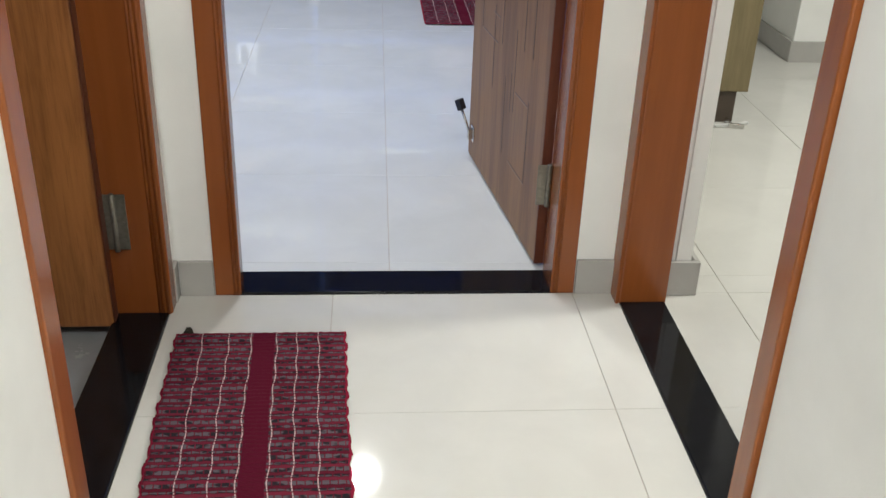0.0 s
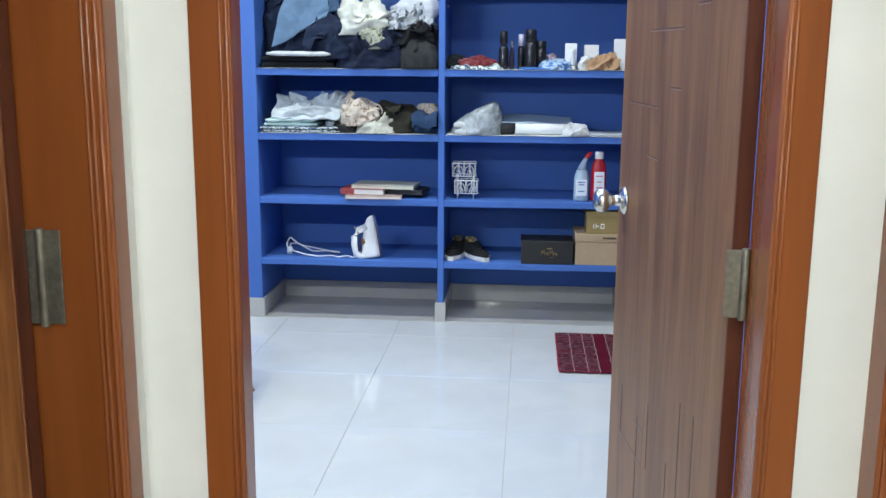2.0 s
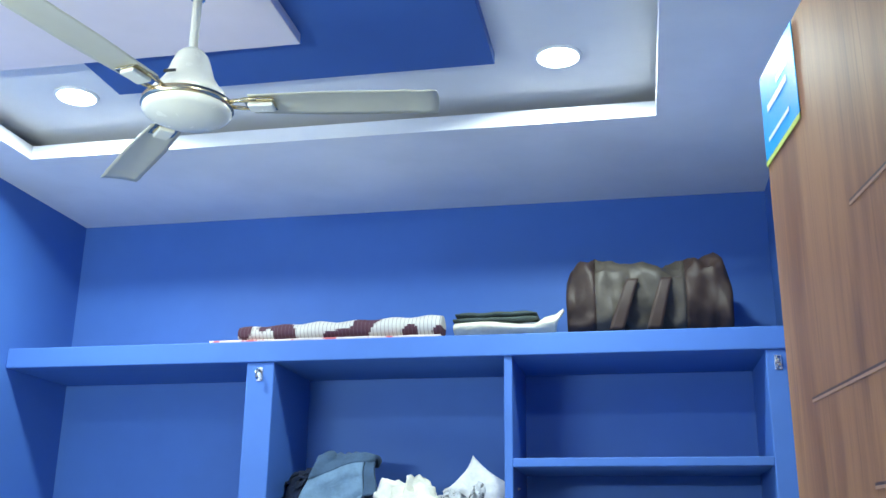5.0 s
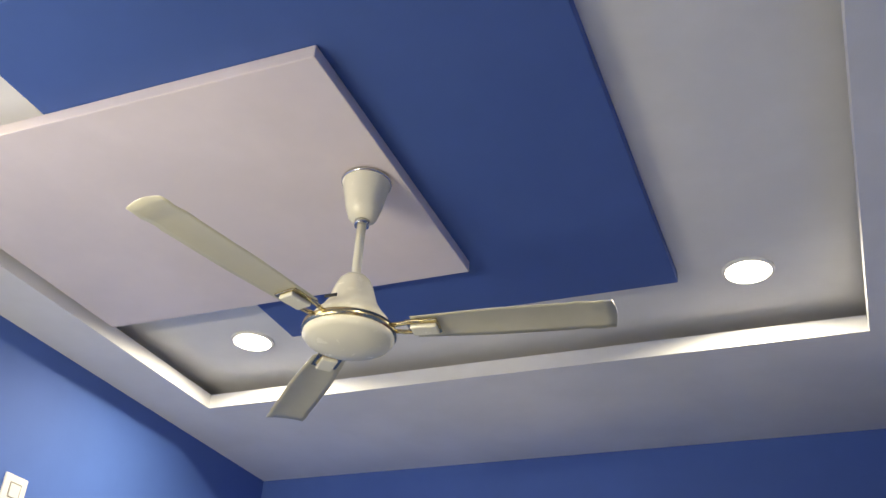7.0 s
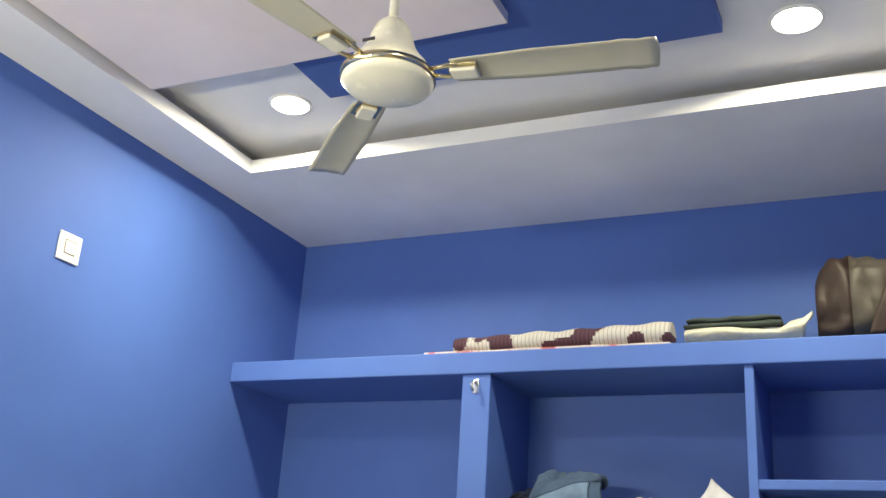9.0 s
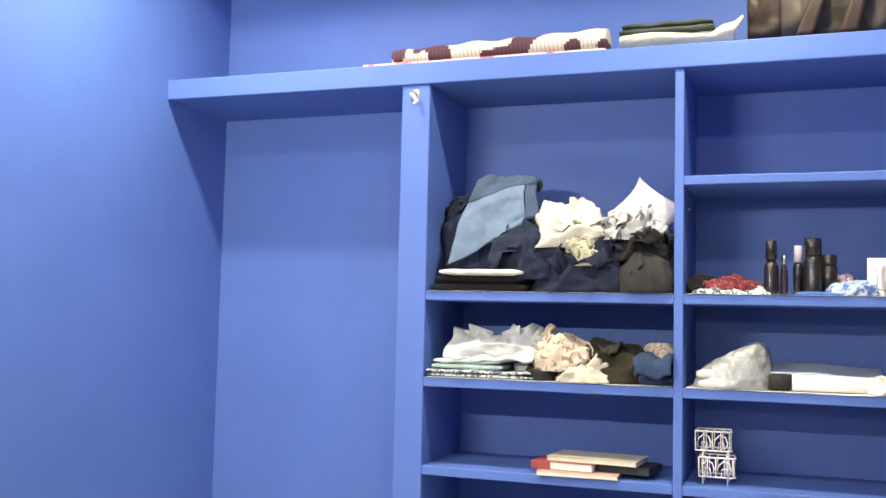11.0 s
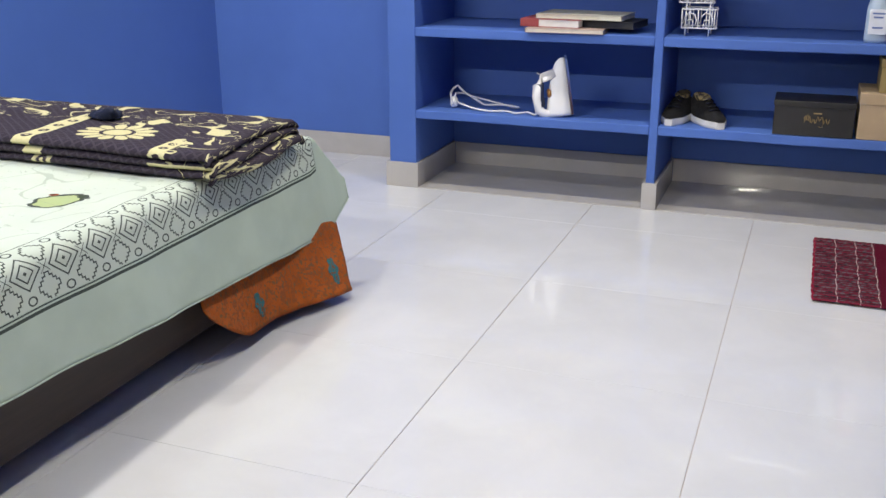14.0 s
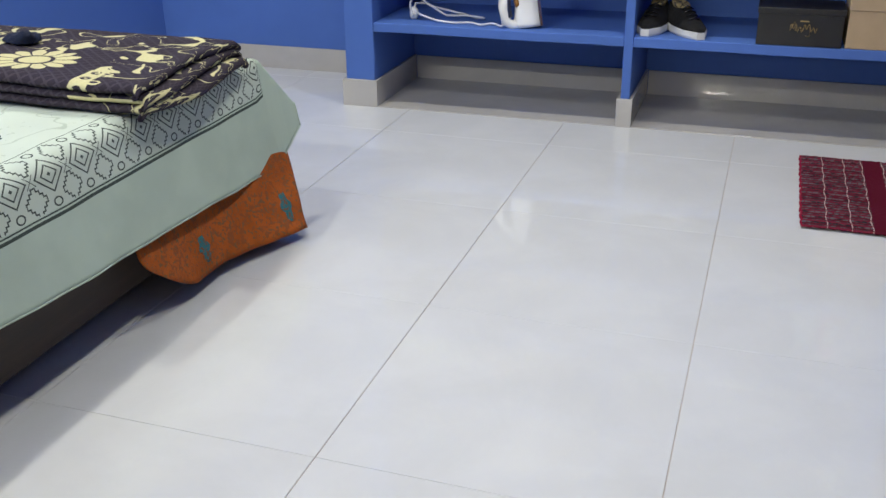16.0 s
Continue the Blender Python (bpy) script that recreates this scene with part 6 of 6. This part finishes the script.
QX0, QX1, QY0, QY1 = -2.50, -1.195, 4.245, 4.745
blanket = thing("blanket", (-1.85, 4.5, BZ), "folded dark floral blanket with cream flowers, on the bed", "blanket")
QP = quilt_print()
LAYER = 0.022


def fold_layer(k):
    """One layer of the folded blanket, with its rounded fold hanging at the side."""
    def fn(u, v):
        y = QY0 + (QY1 - QY0) * v + 0.012 * noise.noise(Vector((k * 3.0, v * 3, u * 3))) + 0.03 * (1 - u) * (1 - v)
        a = u * 1.16
        w = QX1 - QX0 - 0.012 * k + 0.02 * math.sin(v * 4 + k)
        if a < 1:
            x, z = QX0 + w * a, LAYER * (k + 1)
        else:
            b = (a - 1) / 0.16 * math.pi
            x, z = QX0 + w + LAYER * 0.55 * math.sin(b) * 1.1, LAYER * (k + 0.5) + LAYER * 0.5 * math.cos(b)
        z += 0.007 * noise.noise(Vector((x * 4, y * 4, 1))) + 0.003 * noise.noise(Vector((x * 12, y * 12, k)))
        edge = min(v, 1 - v)
        z -= 0.012 * max(0.0, 1 - edge / 0.05) ** 2
        drop = max(0.0, x - (BX1 + 0.055))
        return Vector((x, y, BZ + 0.006 + z - 0.9 * drop * drop * 6))
    return sheet(70, 34, fn, 0.010, lambda u, v: (1.33 * min(1.16 * u, 1.1) + 0.03 * k, 0.6 * v + 0.11 * k))


for k in range(3):
    part("folded_layer", fold_layer(k), QP, blanket)
bm = crumple(-1.725, 4.545, BZ + 0.077, 0.11, 0.08, 0.026, 61, 0.0, 0.012, 14.0)
solo("navy_cloth", bm, C_NAVY, "small dark navy cloth item on the blanket", "cloth")

# ---- woven rag mats ----
def rag_print():
    g = Graph("woven rag mat")
    uv = g.coords("UV")
    sep = g.t.nodes.new("ShaderNodeSeparateXYZ")
    g.join(uv, sep.inputs[0])
    x, y = sep.outputs[0], sep.outputs[1]
    M = g.math
    row = M("FLOOR", M("MULTIPLY", y, 100.0))
    wn = g.t.nodes.new("ShaderNodeTexWhiteNoise")
    wn.noise_dimensions = "1D"
    g.join(row, wn.inputs["W"])
    vv = M("FRACT", M("MULTIPLY", y, 100.0))
    seg = g.noise(g.coords("UV", (34, 78, 1)), 1.0, 1)
    red = g.mix(wn.outputs[0], (0.095, 0.009, 0.020), (0.175, 0.020, 0.040))
    grey = g.mix(g.ramp(seg, 0.40, 0.55), (0.022, 0.019, 0.024), (0.105, 0.092, 0.108))
    cloud = g.noise(g.coords("UV", (3, 5, 1)), 2.2, 2)
    # every second weft row is grey, broken up by the warp
    tooth = M("GREATER_THAN", M("FRACT", M("ADD", M("MULTIPLY", x, 62.0), M("MULTIPLY", row, 0.17))), 0.14)
    alt = M("GREATER_THAN", M("FRACT", M("MULTIPLY", row, 0.5)), 0.25)
    pat = M("MULTIPLY", M("MULTIPLY", alt, tooth), g.ramp(M("ADD", M("MULTIPLY", seg, 0.35), M("MULTIPLY", cloud, 0.65)), 0.28, 0.36))
    col = g.mix(pat, red, grey)
    gap = g.ramp(M("ABSOLUTE", M("SUBTRACT", vv, 0.5)), 0.34, 0.5)
    col = g.mix(M("MULTIPLY", gap, 0.6), col, (0.03, 0.006, 0.012))
    # lengthwise warp lines
    lines = None
    for c in (0.068, 0.131, 0.184, 0.245, 0.293, 0.345):
        l = M("LESS_THAN", M("ABSOLUTE", M("SUBTRACT", M("ADD", x, M("MULTIPLY", M("SINE", M("MULTIPLY", y, 60.0)), 0.0018)), c)), 0.0013)
        lines = l if lines is None else M("MAXIMUM", lines, l)
    col = g.mix(M("MULTIPLY", lines, g.ramp(vv, 0.15, 0.3)), col, (0.50, 0.38, 0.37))
    mid = M("LESS_THAN", M("ABSOLUTE", M("SUBTRACT", x, 0.214)), 0.026)
    col = g.mix(mid, col, (0.088, 0.006, 0.019))
    ends = M("GREATER_THAN", M("ABSOLUTE", M("SUBTRACT", x, 0.205)), 0.200)
    col = g.mix(ends, col, (0.24, 0.012, 0.036))
    g.bump(M("ADD", g.noise(uv, 800.0, 2), M("MULTIPLY", g.noise(uv, 160.0, 2), 0.8)), 0.6, 0.003)
    return g.set(col, 0.95, spec=0.1)


RAG = rag_print()


def rag_mat(name, corner, along, across, length, width, label, seed):
    """corner: far left; along: direction of its length; across: of its width."""
    a, b = Vector((*along, 0)).normalized(), Vector((*across, 0)).normalized()
    rows = int(length * 75)

    def fn(u, v):
        y = length * v
        rib = abs(math.sin(math.pi * y * 75))
        side = 0.0035 * noise.noise(Vector((math.floor(y * 36), seed, 0.5))) + 0.002 * math.sin(y * 78 * math.pi * 0.5)
        x = width * u + (side if u in (0.0, 1.0) else 0) + 0.006 * noise.noise(Vector((y * 5, seed + 2.0, 0)))
        z = 0.0035 + 0.0045 * rib + 0.003 * max(0.0, noise.noise(Vector((u * 3, v * 4, seed)))) + 0.0012 * math.sin(u * 120 + math.floor(y * 75) * 3.1)
        p = Vector((*corner, 0)) + b * x + a * y
        return Vector((p.x, p.y, z))

    bm = sheet(34, rows * 3, fn, 0.0035, lambda u, v: (0.41 * u, length * v))
    return solo(name, bm, RAG, label, "mat")


rag_mat("rag_mat", (-0.542, 2.19), (0.045, -1), (1, 0.005), 0.66, 0.41, "crimson and grey handwoven rag mat by the doorway", 1.0)
rag_mat("rag_mat", (0.228, 5.812), (-0.002, -1), (1, -0.01), 0.625, 0.42, "crimson and grey handwoven rag mat beside the side door", 5.0)
solo("mat_tassel", crumple(-0.515, 2.205, 0.0, 0.03, 0.022, 0.014, 71, 0.0, 0.005, 40.0), C_OLIVE, "small knotted tassel of thread at the mat", "tassel")

# debris by the hall post
for k, (dx, dy, a, w) in enumerate(((0.0, -0.02, 10, 0.07), (0.05, -0.035, -20, 0.06), (0.09, 0.0, 35, 0.05), (0.03, 0.02, 70, 0.05))):
    m = Matrix.Translation((1.285 + dx + 0.03, 3.705 + dy, 0.001)) @ Matrix.Rotation(radians(a), 4, "Z")
    solo("metal_scrap", local([(-w / 2, -0.008, 0, w / 2, 0.008, 0.012 + 0.008 * (k % 2))], 0.003, m), CHROME if k % 2 else SOLE_W, "small loose metal scrap on the hall floor", "scrap", "scraps by the post")

# ---- floor tiles, last ----
def tile_field(floor, holes, x0, y0, x1, y1, sx, sy, ox, oy, turn, material):
    """Lays tiles of one size, cut at the edges of the room, as parts of the floor."""
    shared = {}
    k0, k1 = math.floor((x0 - ox) / sx) - 1, math.ceil((x1 - ox) / sx) + 1
    j0, j1 = math.floor((y0 - oy) / sy) - 1, math.ceil((y1 - oy) / sy) + 1
    for k in range(k0, k1):
        for j in range(j0, j1):
            ax, ay = max(x0, ox + k * sx + 0.0009), max(y0, oy + j * sy + 0.0004)
            bx, by = min(x1, ox + (k + 1) * sx - 0.0009), min(y1, oy + (j + 1) * sy - 0.0004)
            if bx - ax < 0.01 or by - ay < 0.01 or any(ax < h[2] and bx > h[0] and ay < h[3] and by > h[1] for h in holes):
                continue
            key = (round(bx - ax, 4), round(by - ay, 4))
            if key not in shared:
                w, h, e = key[0] / 2, key[1] / 2, 0.0008
                b = bmesh.new()
                lo = [b.verts.new(p) for p in ((-w, -h, -0.008), (w, -h, -0.008), (w, h, -0.008), (-w, h, -0.008))]
                mi = [b.verts.new((v.co.x, v.co.y, -e)) for v in lo]
                hi = [b.verts.new((v.co.x * (1 - e / w), v.co.y * (1 - e / h), 0)) for v in lo]
                for r, s in ((lo, mi), (mi, hi)):
                    for i in range(4):
                        b.faces.new((r[i], r[(i + 1) % 4], s[(i + 1) % 4], s[i]))
                b.faces.new(hi)
                shared[key] = mesh_of("tile", b, material)
            ob = new("tile", shared[key])
            spin = Matrix.Translation((ox, oy, 0)) @ Matrix.Rotation(radians(turn), 4, "Z") @ Matrix.Translation((-ox, -oy, 0))
            ob.matrix_basis = spin @ Matrix.Translation(((ax + bx) / 2, (ay + by) / 2, 0))
            ob.parent = floor


tile_field(FLOOR_BED, [], WL - 0.06, 2.45, WR + 0.06, WB + 0.06, 0.613, 0.627, 0.001, 4.449, -0.5, TILE)
tile_field(FLOOR_PASS, [], PL, PBK, PR, 2.39, 0.64, 0.61, -0.168, 1.872, 0.0, TILE_WARM)
tile_field(FLOOR_HALL, [], 0.71, -2.1, 5.0, 2.3848, 0.64, 0.61, 0.90, 1.872, 0, TILE_WARM)
tile_field(FLOOR_HALL, [], 0.808, 2.386, 5.0, 8.0, 0.64, 0.61, 0.90, 2.482, 0, TILE_WARM)
